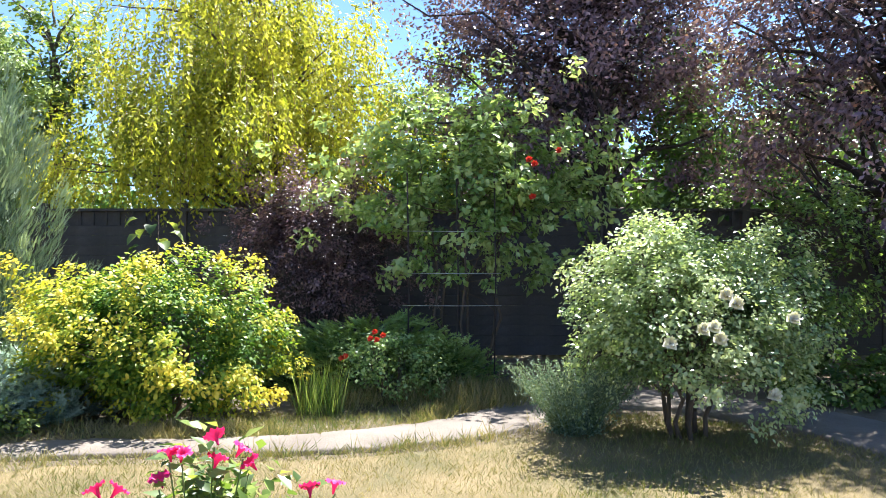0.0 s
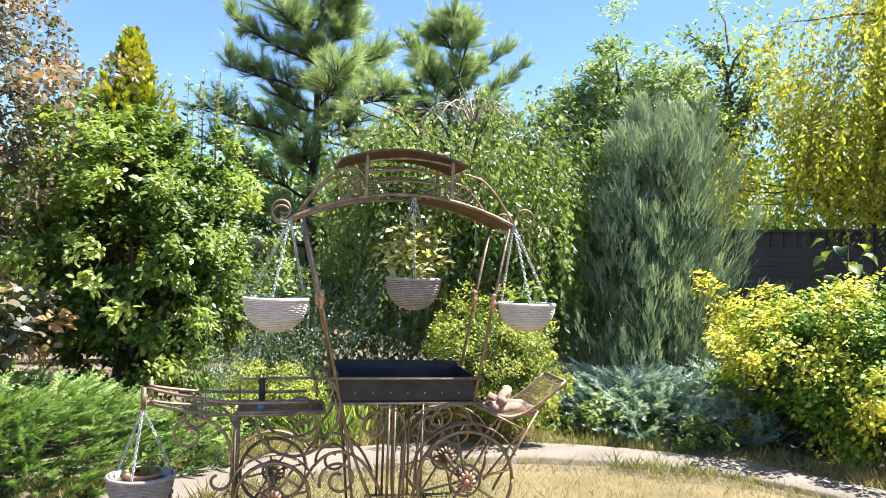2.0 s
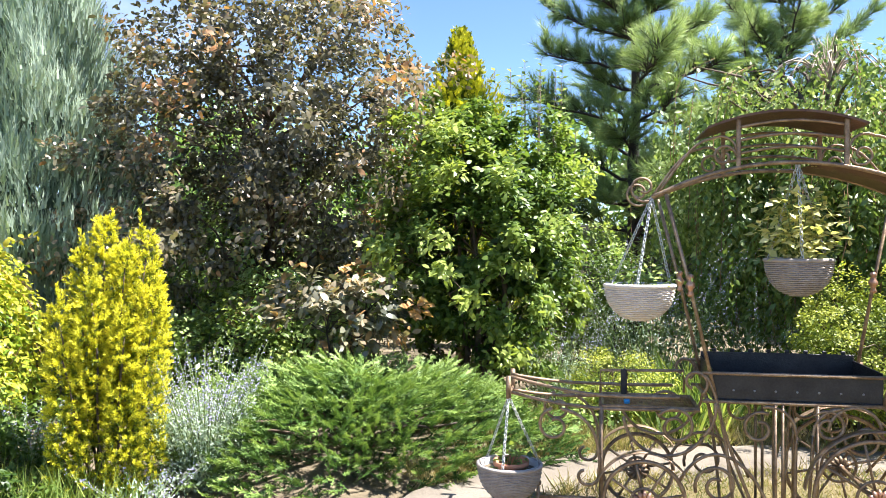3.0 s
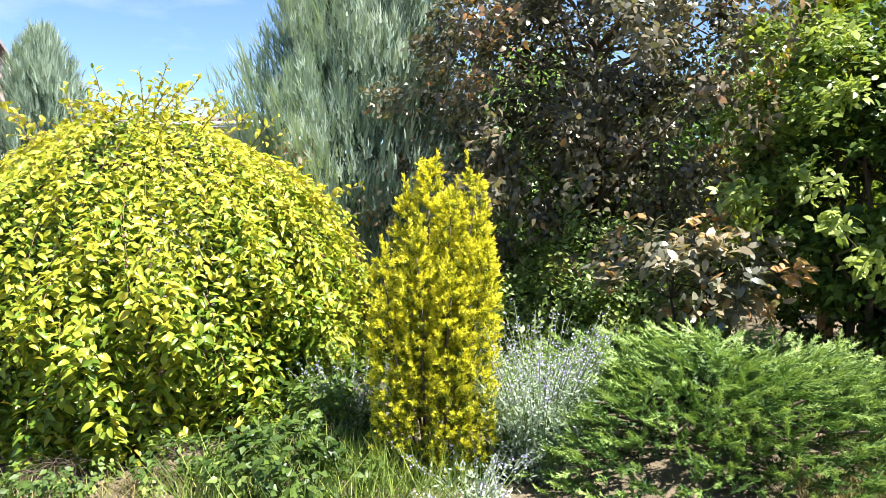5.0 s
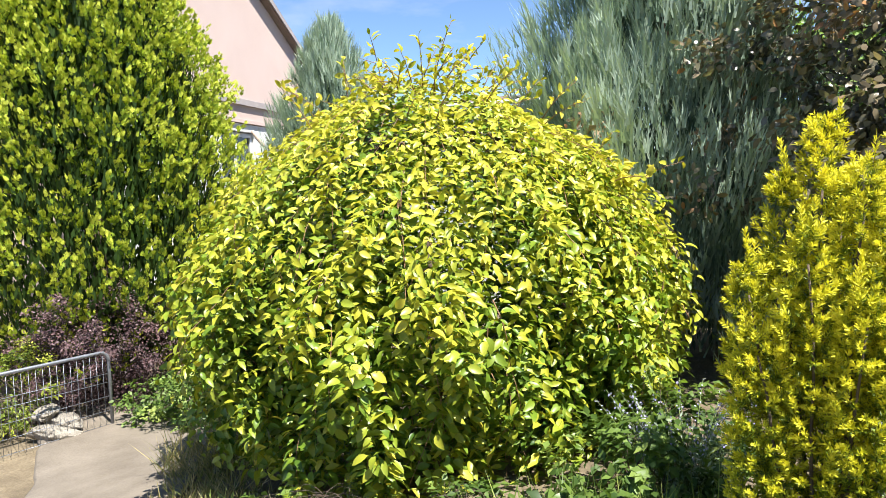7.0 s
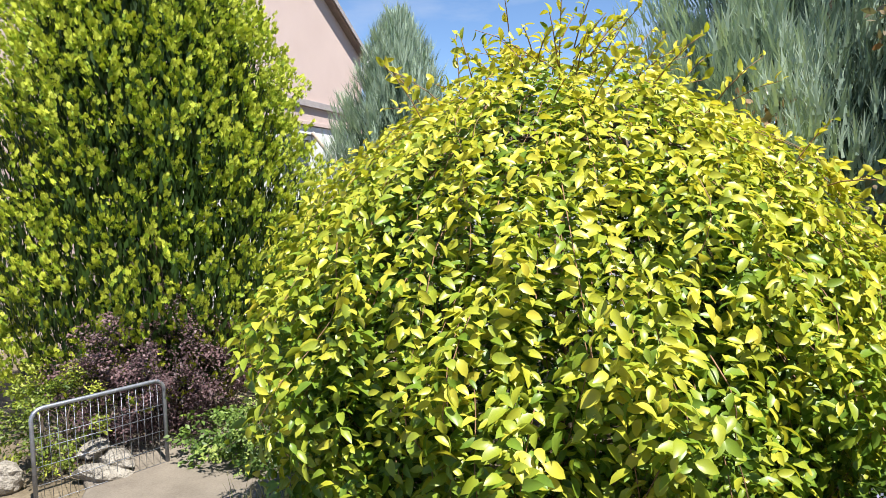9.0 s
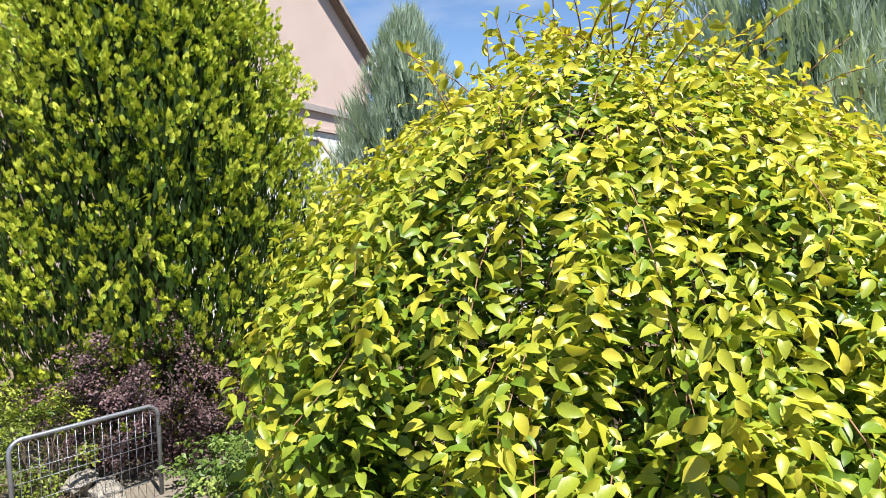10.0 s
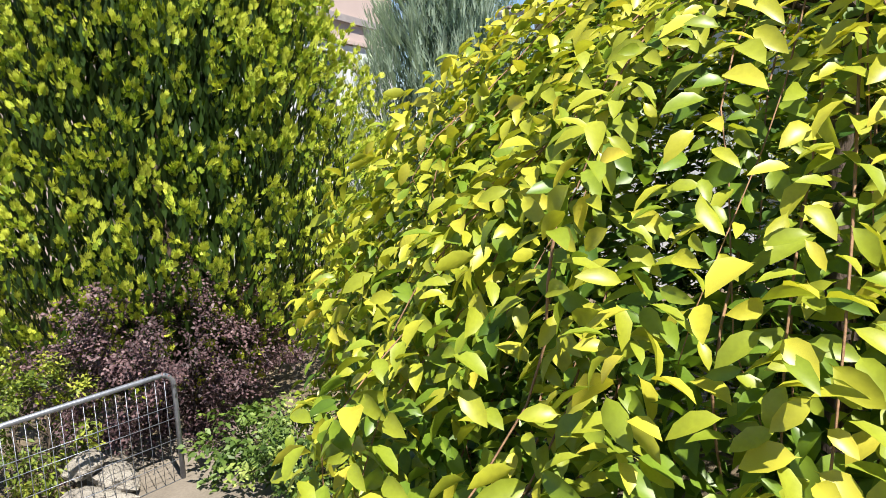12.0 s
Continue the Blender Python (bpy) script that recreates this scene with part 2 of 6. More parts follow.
# ---- mesh helpers ----
class Buf:
    def __init__(self):
        self.v, self.f = [], []

    def add(self, v, f):
        o = len(self.v)
        self.v += [tuple(p) for p in v]
        self.f += [tuple(i + o for i in q) for q in f]
        return self

    def tube(self, pts, r, sides=8, flat=1.0):
        """Round rod along points; r may be one radius or one for each point."""
        pts = [Vector(p) for p in pts]
        rs = r if hasattr(r, "__len__") else [r] * len(pts)
        v, f = [], []
        up = None
        for i, p in enumerate(pts):
            d = (pts[min(i + 1, len(pts) - 1)] - pts[max(i - 1, 0)])
            d = d.normalized() if d.length > 1e-9 else Vector((0, 0, 1))
            if up is None:
                up = Vector((0, 1, 0)) if abs(d.y) < 0.9 else Vector((1, 0, 0))
            a = up.cross(d).normalized()
            b = d.cross(a)
            up = b
            for k in range(sides):
                w = 2 * math.pi * k / sides
                v.append(p + a * (rs[i] * math.cos(w) * flat) + b * (rs[i] * math.sin(w)))
        for i in range(len(pts) - 1):
            for k in range(sides):
                f.append((i * sides + k, i * sides + (k + 1) % sides, (i + 1) * sides + (k + 1) % sides, (i + 1) * sides + k))
        f.append(tuple(range(sides))[::-1])
        f.append(tuple((len(pts) - 1) * sides + k for k in range(sides)))
        return self.add(v, f)

    def box(self, x0, y0, z0, x1, y1, z1, c=0.004):
        """Box with chamfered upright edges."""
        c = min(c, (x1 - x0) / 3, (y1 - y0) / 3, (z1 - z0) / 3)
        ring = [(x0 + c, y0), (x1 - c, y0), (x1, y0 + c), (x1, y1 - c), (x1 - c, y1), (x0 + c, y1), (x0, y1 - c), (x0, y0 + c)]
        cx, cy = (x0 + x1) / 2, (y0 + y1) / 2
        sx, sy = 1 - 2 * c / (x1 - x0), 1 - 2 * c / (y1 - y0)
        v = []
        for z, k in ((z0, 1), (z0 + c, 0), (z1 - c, 0), (z1, 1)):
            for x, y in ring:
                v.append((cx + (x - cx) * sx, cy + (y - cy) * sy, z) if k else (x, y, z))
        f = [tuple(range(8))[::-1], tuple(range(24, 32))]
        for j in range(3):
            for k in range(8):
                f.append((j * 8 + k, j * 8 + (k + 1) % 8, j * 8 + 8 + (k + 1) % 8, j * 8 + 8 + k))
        return self.add(v, f)

    def revolve(self, profile, sides=24, centre=(0, 0, 0), squash=1.0):
        v, f = [], []
        for r, z in profile:
            for k in range(sides):
                w = 2 * math.pi * k / sides
                v.append((centre[0] + r * math.cos(w), centre[1] + r * squash * math.sin(w), centre[2] + z))
        for i in range(len(profile) - 1):
            for k in range(sides):
                f.append((i * sides + k, i * sides + (k + 1) % sides, (i + 1) * sides + (k + 1) % sides, (i + 1) * sides + k))
        return self.add(v, f)

    def mesh(self, name, smooth=True):
        me = bpy.data.meshes.new(name)
        me.from_pydata(self.v, [], self.f)
        if smooth:
            me.polygons.foreach_set("use_smooth", [True] * len(me.polygons))
        me.update()
        return me


def part(name, buf, material, parent=None, label="", smooth=True):
    me = buf.mesh(name, smooth) if isinstance(buf, Buf) else buf
    if material and not me.materials:
        me.materials.append(material)
    ob = new(name, me)
    if parent:
        ob.parent = parent
    if label:
        ob["label"] = label
    return ob


def thing(name, m, label, category, group="", kind=""):
    e = new(name)
    e.empty_display_size = 0.2
    e.matrix_world = m
    return tagged(e, label, category, group, kind)


def structure(name, buf, material, label, category, smooth=False):
    return tagged(part(name, buf, material, None, "", smooth), label, category, "", "structure")


def unit(a):
    return a / np.maximum(np.linalg.norm(a, axis=-1, keepdims=True), 1e-9)


# leaf outlines: (along, across, lift) and triangles
T_LEAF2 = ([(0, 0, 0), (0.5, -0.5, 0.14), (1, 0, -0.08), (0.5, 0.5, 0.14)], [(0, 1, 2), (0, 2, 3)])
T_OVAL = ([(0, 0, 0), (0.28, -0.44, 0.1), (0.68, -0.4, 0.07), (1, 0, -0.12), (0.68, 0.4, 0.07), (0.28, 0.44, 0.1)], [(0, 1, 5), (1, 2, 4), (1, 4, 5), (2, 3, 4)])
T_LEAF4 = ([(0, 0, 0), (0.42, -0.5, 0.12), (0.45, 0, 0.0), (0.42, 0.5, 0.12), (1, 0, -0.18)], [(0, 1, 2), (0, 2, 3), (1, 4, 2), (2, 4, 3)])


def big_leaf(petiole=0.1, fold=0.42, droop=0.9):
    """Oval pointed leaf, folded along its midrib and arched towards the tip."""
    st = [(petiole, 0.05), (petiole + 0.16, 0.7), (0.5, 1.0), (0.8, 0.68), (1.0, 0.0)]
    v, f = [(0, 0, 0.0)], []
    for i, (u, w) in enumerate(st):
        lift, bend = fold * w * 0.5, -droop * u * u + droop * 0.5 * u
        if i == 4:
            v.append((u, 0, bend))
        else:
            v += [(u, -w / 2, bend + lift), (u, 0, bend), (u, w / 2, bend + lift)]
    f += [(0, 1, 2), (0, 2, 3)]
    for i in range(3):
        a = 1 + i * 3
        f += [(a, a + 3, a + 4), (a, a + 4, a + 1), (a + 1, a + 4, a + 5), (a + 1, a + 5, a + 2)]
    f += [(10, 13, 11), (11, 13, 12)]
    return v, f


def scale_fan():
    """Flat upright fan of scale-leaved twiglets."""
    v, f = [], []
    for u, ang, ln in ((0.0, 0.0, 1.0), (0.1, 0.46, 0.66), (0.12, -0.46, 0.64), (0.4, 0.4, 0.5), (0.44, -0.4, 0.48)):
        c, sn = math.cos(ang), math.sin(ang)
        o = len(v)
        v += [(u + 0.3 * ln * c - 0.105 * sn, 0.3 * ln * sn + 0.105 * c, 0), (u + 0.3 * ln * c + 0.105 * sn, 0.3 * ln * sn - 0.105 * c, 0), (u + ln * c, ln * sn, 0.1 * ang)]
        f.append((o, o + 1, o + 2))
    return v, f


def spray(pairs=4, side=0.42, thin=0.07):
    """Feathered twig of scale leaves."""
    v, f = [(0, -thin, 0), (0, thin, 0), (1, 0, 0.04)], [(0, 1, 2)]
    for k in range(pairs):
        u = 0.14 + 0.72 * k / pairs
        s = side * (1 - 0.55 * k / pairs)
        for sg in (-1, 1):
            o = len(v)
            v += [(u, 0, 0), (u + thin * 1.9, 0, 0), (u + s * 0.75, sg * s, 0.05 * ((k % 2) * 2 - 1))]
            f.append((o, o + 1, o + 2))
    return v, f


def tuft(needles, spread, seed, thin=0.03):
    """Brush of needles round a shoot."""
    r = random.Random(seed)
    v, f = [], []
    for k in range(needles):
        u = 0.55 * k / needles
        w = 2.39996 * k
        s = spread * (0.8 + 0.4 * r.random())
        tip = (u + 0.42, s * math.cos(w), s * math.sin(w))
        o = len(v)
        v += [(u, -thin * math.sin(w), thin * math.cos(w)), (u, thin * math.sin(w), -thin * math.cos(w)), tip]
        f.append((o, o + 1, o + 2))
    return v, f


T_BIG = big_leaf()
T_SPRAY = spray(2, 0.45, 0.09)
T_FINE = ([(0, -0.06, 0), (0, 0.06, 0), (1, 0, 0.03), (0.1, 0, 0), (0.26, 0.02, 0), (0.72, 0.22, 0.05), (0.2, 0, 0), (0.36, -0.02, 0), (0.82, -0.2, -0.05), (0.36, 0, 0), (0.5, 0.02, 0), (0.92, 0.12, 0.02)],
          [(0, 1, 2), (3, 4, 5), (6, 7, 8), (9, 10, 11)])
T_FAN = scale_fan()
T_PINE = tuft(16, 0.45, 1, 0.024)
T_STRAW = ([(0, -0.5, 0), (0, 0.5, 0), (1, 0, -0.1)], [(0, 1, 2)])
T_BLADE = ([(0, -0.5, 0), (0, 0.5, 0), (0.55, 0.36, 0.03), (0.55, -0.36, 0.03), (1, 0, -0.12)], [(0, 1, 2), (0, 2, 3), (3, 2, 4)])


def foliage(name, pos, axis, nrm, length, width, tone, template, material):
    """One mesh of many leaves, each with its own frame, size and tone."""
    tv = np.array(template[0], float)
    tf = np.array(template[1], int)
    n, k = len(pos), len(tv)
    axis = unit(np.asarray(axis, float))
    b = unit(np.cross(nrm, axis))
    c = np.cross(axis, b)
    L = np.broadcast_to(np.asarray(length, float), (n,))[:, None, None]
    W = np.broadcast_to(np.asarray(width, float), (n,))[:, None, None]
    v = pos[:, None, :] + axis[:, None, :] * (tv[None, :, :1] * L) + b[:, None, :] * (tv[None, :, 1:2] * W) + c[:, None, :] * (tv[None, :, 2:] * W)
    f = (tf[None] + (np.arange(n) * k)[:, None, None]).reshape(-1, 3)
    me = bpy.data.meshes.new(name)
    me.vertices.add(n * k)
    me.vertices.foreach_set("co", v.astype(np.float32).ravel())
    me.loops.add(len(f) * 3)
    me.loops.foreach_set("vertex_index", f.astype(np.int32).ravel())
    me.polygons.add(len(f))
    me.polygons.foreach_set("loop_start", np.arange(0, len(f) * 3, 3, dtype=np.int32))
    at = me.attributes.new("tone", "FLOAT", "POINT")
    at.data.foreach_set("value", np.repeat(np.clip(tone, 0, 1), k).astype(np.float32))
    if k > 5:
        me.polygons.foreach_set("use_smooth", [True] * len(f))
    me.update()
    me.materials.append(material)
    return me


def rand_dirs(r, n):
    return unit(r.normal(size=(n, 3)))


def lumps(r, k, radii, shell=0.45, low=-1.0):
    """Centres of k clumps filling the outer part of an ellipsoid round the origin."""
    d = rand_dirs(r, k * 3)
    d = d[d[:, 2] > low][:k]
    ph = r.random(6) * 6.283
    a = np.arctan2(d[:, 1], d[:, 0])
    uneven = 1 + 0.15 * np.sin(2 * a + ph[0] + 3 * d[:, 2]) + 0.12 * np.sin(5 * a + ph[1] - 4 * d[:, 2]) + 0.1 * np.sin(7 * d[:, 2] + 3 * a + ph[2])
    stray = np.where(r.random(len(d)) < 0.13, r.uniform(1.05, 1.28, len(d)), 1.0)
    return d * np.array(radii) * (uneven * stray * (shell + (1 - shell) * r.random(len(d)) ** 0.6))[:, None]


def clumped(r, centres, rad, per):
    """Leaf places round clump centres."""
    k = len(centres)
    rad = np.broadcast_to(rad, (k,))
    d = rand_dirs(r, k * per)
    q = d * (r.random((k * per, 1)) ** 0.5) * np.repeat(rad, per)[:, None]
    return np.repeat(centres, per, 0) + q * np.array((1, 1, 0.8))


def leaf_frames(r, pos, centre, up=0.5, out=0.5, wild=0.7, droop=0.3, along_out=0.5):
    o = unit(pos - np.asarray(centre))
    n = len(pos)
    nrm = unit(out * o + np.array((0, 0, up)) + wild * rand_dirs(r, n))
    ax = unit(along_out * o + 0.8 * rand_dirs(r, n) + np.array((0, 0, -droop)))
    ax = unit(ax - nrm * np.sum(ax * nrm, 1, keepdims=True) * 0.75)
    return ax, nrm


def bough(b, p0, p1, r0, r1, sag=0.0, steps=5, sides=6, wob=0.04, rnd=random):
    p0, p1 = Vector(p0), Vector(p1)
    pts, rs = [], []
    ln = (p1 - p0).length
    for i in range(steps + 1):
        u = i / steps
        q = p0.lerp(p1, u) + Vector((rnd.uniform(-1, 1), rnd.uniform(-1, 1), rnd.uniform(-1, 1))) * (wob * ln * (0 < i < steps))
        q.z += sag * math.sin(math.pi * u)
        pts.append(q)
        rs.append(r0 + (r1 - r0) * u)
    b.tube(pts, rs, sides)
    return pts


def ground_z(x, y):
    u = min(1.0, max(0.0, (-1.6 - y) / 4.2)) * min(1.0, max(0.0, (-2.0 - x) / 2.5))
    return -0.67 * u * u * (3 - 2 * u)


def ground_np(x, y):
    u = np.clip((-1.6 - y) / 4.2, 0, 1) * np.clip((-2.0 - x) / 2.5, 0, 1)
    return -0.67 * u * u * (3 - 2 * u)

# ---- ground, lawn, path ----
def sheet_axis(lo, hi, step, far, count):
    core = np.arange(lo, hi + 1e-6, step)
    g = np.geomspace(step * 2, far, count)
    return np.concatenate([lo - g[::-1], core, hi + g])


def grid(name, xs, ys, zf, keep=None):
    X, Y = np.meshgrid(xs, ys, indexing="ij")
    Z = zf(X, Y)
    nx, ny = len(xs), len(ys)
    b = Buf()
    b.v = [tuple(p) for p in np.stack([X, Y, Z], -1).reshape(-1, 3)]
    for i in range(nx - 1):
        for j in range(ny - 1):
            b.f.append((i * ny + j, (i + 1) * ny + j, (i + 1) * ny + j + 1, i * ny + j + 1))
    return b


def rough(X, Y, a):
    return a * (np.sin(X * 2.3 + 1.3 * np.sin(Y * 1.7)) * np.sin(Y * 2.9 + np.sin(X * 1.1)) + 0.5 * np.sin(X * 7.1 + Y * 3.3) * np.sin(Y * 6.2 - X * 2.1))


structure("ground", grid("ground", sheet_axis(-16, 8, 0.2, 600, 24), sheet_axis(-12, 14, 0.2, 600, 24), lambda X, Y: ground_np(X, Y) + rough(X, Y, 0.012)),
          M_SOIL, "dry brown garden soil under the beds", "ground", True)

PATH = [(-8.6, -6.3, 0.8), (-7.9, -5.75, 0.75), (-6.9, -4.8, 0.66), (-5.85, -4.1, 0.55), (-4.75, -3.2, 0.45), (-3.72, -2.1, 0.42), (-3.55, -0.6, 0.4), (-3.95, 0.4, 0.34), (-4.7, 1.2, 0.3), (-5.1, 1.95, 0.28),
        (-5.2, 2.7, 0.28), (-5.05, 3.6, 0.27), (-4.6, 4.5, 0.26), (-3.85, 5.25, 0.24), (-3.0, 5.68, 0.22), (-1.9, 5.75, 0.22), (-0.85, 5.9, 0.28), (0.1, 6.3, 0.34), (0.85, 7.0, 0.38),
        (1.7, 7.6, 0.4), (2.6, 7.35, 0.42), (3.3, 6.6, 0.45), (3.7, 5.6, 0.45), (4.2, 4.2, 0.45), (5.0, 2.0, 0.45), (6, -1, 0.45)]


def smooth_path(rows, per=8):
    a = np.array(rows)
    out = []
    for i in range(len(a) - 1):
        p0, p1, p2, p3 = a[max(i - 1, 0)], a[i], a[i + 1], a[min(i + 2, len(a) - 1)]
        for k in range(per):
            t = k / per
            out.append(0.5 * ((2 * p1) + (p2 - p0) * t + (2 * p0 - 5 * p1 + 4 * p2 - p3) * t * t + (3 * p1 - p0 - 3 * p2 + p3) * t ** 3))
    out.append(a[-1])
    return np.array(out)


path_line = smooth_path(PATH)
pr = random.Random(3)
pb = Buf()
for i, (x, y, w) in enumerate(path_line):
    d = path_line[min(i + 1, len(path_line) - 1)] - path_line[max(i - 1, 0)]
    d = d[:2] / np.hypot(d[0], d[1])
    nx, ny = -d[1], d[0]
    a, c = w + pr.uniform(-0.025, 0.025), w + pr.uniform(-0.025, 0.025)
    for s, z in ((-c - 0.02, -0.08), (-c, 0.03), (-c + 0.02, 0.042), (-0.3 * w, 0.05), (0.3 * w, 0.05), (a - 0.02, 0.042), (a, 0.03), (a + 0.02, -0.08)):
        px_, py_ = x + nx * s, y + ny * s
        pb.v.append((px_, py_, ground_z(px_, py_) + z + pr.uniform(-0.002, 0.002)))
for i in range(len(path_line) - 1):
    for k in range(7):
        pb.f.append((i * 8 + k, i * 8 + k + 1, i * 8 + 9 + k, i * 8 + 8 + k))
structure("path", pb, M_PATH, "pale winding concrete garden path with worn edges", "path", True)


def near_path(x, y):
    d = np.full(x.shape, 9.0)
    for px_, py_, w in path_line[::2]:
        d = np.minimum(d, np.hypot(x - px_, y - py_) - w)
    return d


# lawn: a slightly raised turf sheet inside the ring of the path
lawn_edge = [(-3.2, -1.2), (-3.2, -0.4), (-3.65, 0.5), (-4.4, 1.3), (-4.83, 2.0), (-4.95, 2.8), (-4.75, 3.6), (-4.35, 4.35), (-3.7, 4.98), (-2.9, 5.44), (-1.9, 5.5), (-0.8, 5.6), (0.3, 6.0),
             (1.1, 6.6), (1.9, 6.9), (2.6, 6.7), (3.0, 6.2), (3.3, 5.4), (3.8, 4.1), (4.6, 1.9), (5.4, -1), (5, -4), (0, -4.5), (-2.8, -2.6)]
lb = Buf()
lx, ly = -0.4, 2.2
rings = 14
for k in range(rings + 1):
    for x, y in lawn_edge:
        u = k / rings
        qx, qy = lx + (x - lx) * u, ly + (y - ly) * u
        lb.v.append((qx, qy, ground_z(qx, qy) + (0.03 if k < rings else -0.03) + 0.006 * math.sin(5 * qx) * math.sin(6 * qy)))
m_ = len(lawn_edge)
for k in range(rings):
    for i in range(m_):
        lb.f.append((k * m_ + i, k * m_ + m_ + i, k * m_ + m_ + (i + 1) % m_, k * m_ + (i + 1) % m_))
structure("lawn", lb, M_LAWN, "sun-scorched straw-coloured lawn", "lawn", True)

rg = np.random.default_rng(11)


def blades(name, x, y, h, w, tone, material, lean=0.5, base=None, tpl=T_BLADE):
    n = len(x)
    z = ground_np(x, y) + 0.02 if base is None else base
    ax = unit(np.stack([rg.normal(size=n) * lean, rg.normal(size=n) * lean, np.ones(n)], 1))
    return foliage(name, np.stack([x, y, z], 1), ax, rand_dirs(rg, n), h, w, tone, tpl, material)


gx, gy = rg.uniform(-5.2, 3.4, 150000), rg.uniform(1.6, 6.9, 150000)
dp = near_path(gx, gy)
inside = (dp > -0.02) & (np.hypot(gx + 0.4, gy - 2.2) < 5.2) & (gy > 1.2)
patch = 0.5 + 0.5 * np.sin(gx * 1.9 + np.sin(gy * 2.3)) * np.sin(gy * 1.6 + 0.7)
inside &= rg.random(len(gx)) < 0.35 + 0.65 * patch
gx, gy, patch, dp = gx[inside], gy[inside], patch[inside], dp[inside]
tagged(part("lawn_grass", blades("lawn_grass", gx, gy, rg.uniform(0.025, 0.075, len(gx)), rg.uniform(0.004, 0.008, len(gx)), np.clip(0.68 - 0.5 * patch + rg.normal(size=len(gx)) * 0.22, 0, 1), L_DRY, 0.8, None, T_STRAW), None),
       "short dry straw-coloured grass of the lawn", "grass", "", "stuff")

# taller dry tufts along the outer edge of the path
tl = path_line[(path_line[:, 0] < 1.6) & (path_line[:, 1] > 1.6)]
idx = rg.integers(0, len(tl), 2600)
side = np.where(rg.random(2600) < 0.8, 1, -1)
tx, ty = [], []
for i, s in zip(idx, side):
    d = tl[min(i + 1, len(tl) - 1)] - tl[max(i - 1, 0)]
    d = d[:2] / max(np.hypot(d[0], d[1]), 1e-6)
    off = s * (tl[i, 2] + abs(rg.normal()) * (0.22 if s > 0 else 0.04) + 0.02)
    tx.append(tl[i, 0] - d[1] * off + rg.normal() * 0.06)
    ty.append(tl[i, 1] + d[0] * off + rg.normal() * 0.06)
tx, ty = np.repeat(np.array(tx), 9) + rg.normal(size=2600 * 9) * 0.025, np.repeat(np.array(ty), 9) + rg.normal(size=2600 * 9) * 0.025
kp = np.sin(tx * 3.1 + 1.7 * np.sin(ty * 2.3)) + 0.8 * np.sin(ty * 4.7 + tx) > rg.normal(size=len(tx)) * 0.5 - 0.15
tx, ty = tx[kp], ty[kp]
n_ = len(tx)
tagged(part("edge_grass", blades("edge_grass", tx, ty, rg.uniform(0.04, 0.17, n_), rg.uniform(0.004, 0.008, n_), np.clip(rg.normal(size=n_) * 0.3 + 0.42 + 0.25 * np.sin(tx * 2.1), 0, 1), L_DRY, 0.75), None),
       "dry yellowed grass tufts beside the path", "grass", "", "stuff")

# ---- fence ----
FY = 10.6
fence = thing("fence_north", pose(0, FY, 0), "dark weathered wooden board fence in shade", "fence", "", "structure")
fr = random.Random(5)
post_b = Buf().box(-0.06, -0.05, 0, 0.06, 0.05, 2.2)
post_me = post_b.mesh("post", False)
post_me.materials.append(M_FENCE)
slat_b = Buf().box(0, -0.012, 0, 1.96, 0.012, 0.1415, 0.008)
slat_me = slat_b.mesh("slat", False)
slat_me.materials.append(M_FENCE)
bal_b = Buf().box(-0.02, -0.015, 0, 0.02, 0.015, 0.2)
bal_me = bal_b.mesh("baluster", False)
bal_me.materials.append(M_FENCE)
back_b = Buf().box(0, -0.01, 0, 1.96, 0.01, 0.2)
back_me = back_b.mesh("back_board", False)
back_me.materials.append(M_FENCE)
cap_b = Buf().box(0, -0.05, 0, 1.99, 0.05, 0.04)
cap_me = cap_b.mesh("cap_rail", False)
cap_me.materials.append(M_FENCE)
for k in range(-8, 8):
    x = k * 2.0 + 0.3
    p = part("post", post_me, None, fence)
    p.location = (x, 0, 0)
    for j in range(13):
        s = part("slat", slat_me, None, fence)
        s.location = (x + 0.02, 0.0 + fr.uniform(-0.006, 0.006), 0.04 + j * 0.142)
    for j in range(10):
        q = part("baluster", bal_me, None, fence)
        q.location = (x + 0.16 + j * 0.185, 0, 1.885)
    bk = part("back_board", back_me, None, fence)
    bk.location = (x + 0.02, 0.03, 1.885)
    c = part("cap_rail", cap_me, None, fence)
    c.location = (x, 0, 2.085)
fence_w = thing("fence_west", pose(-15.5, 0, 0), "dark weathered wooden board fence behind the beds", "fence", "", "structure")
wb = Buf()
for j in range(13):
    wb.box(-0.012, -3.0, 0.04 + j * 0.142, 0.012, 16, 0.178 + j * 0.142)
part("boards", wb, M_FENCE, fence_w, "", False)

# far trees beyond the fences
fwr = np.random.default_rng(77)
fk = 900
fa = fwr.uniform(-0.35, 1.0, fk)
fcx = np.where(fa < 0, -17.5 + fwr.normal(size=fk) * 1.0, -18 + fa * 32)
fcy = np.where(fa < 0, -1 + fwr.random(fk) * 19, 16.5 + fwr.normal(size=fk) * 1.0)
fcz = 0.3 + fwr.random(fk) ** 0.8 * (3.3 + 0.9 * np.sin(fcx * 0.9) + 0.7 * np.sin(fcy * 1.3))
fpos = clumped(fwr, np.stack([fcx, fcy, fcz], 1), 0.8, 55)
fax, fnr = leaf_frames(fwr, fpos, (-5, 2, 0), 0.6, -0.3, 0.7, 0.2, 0.2)
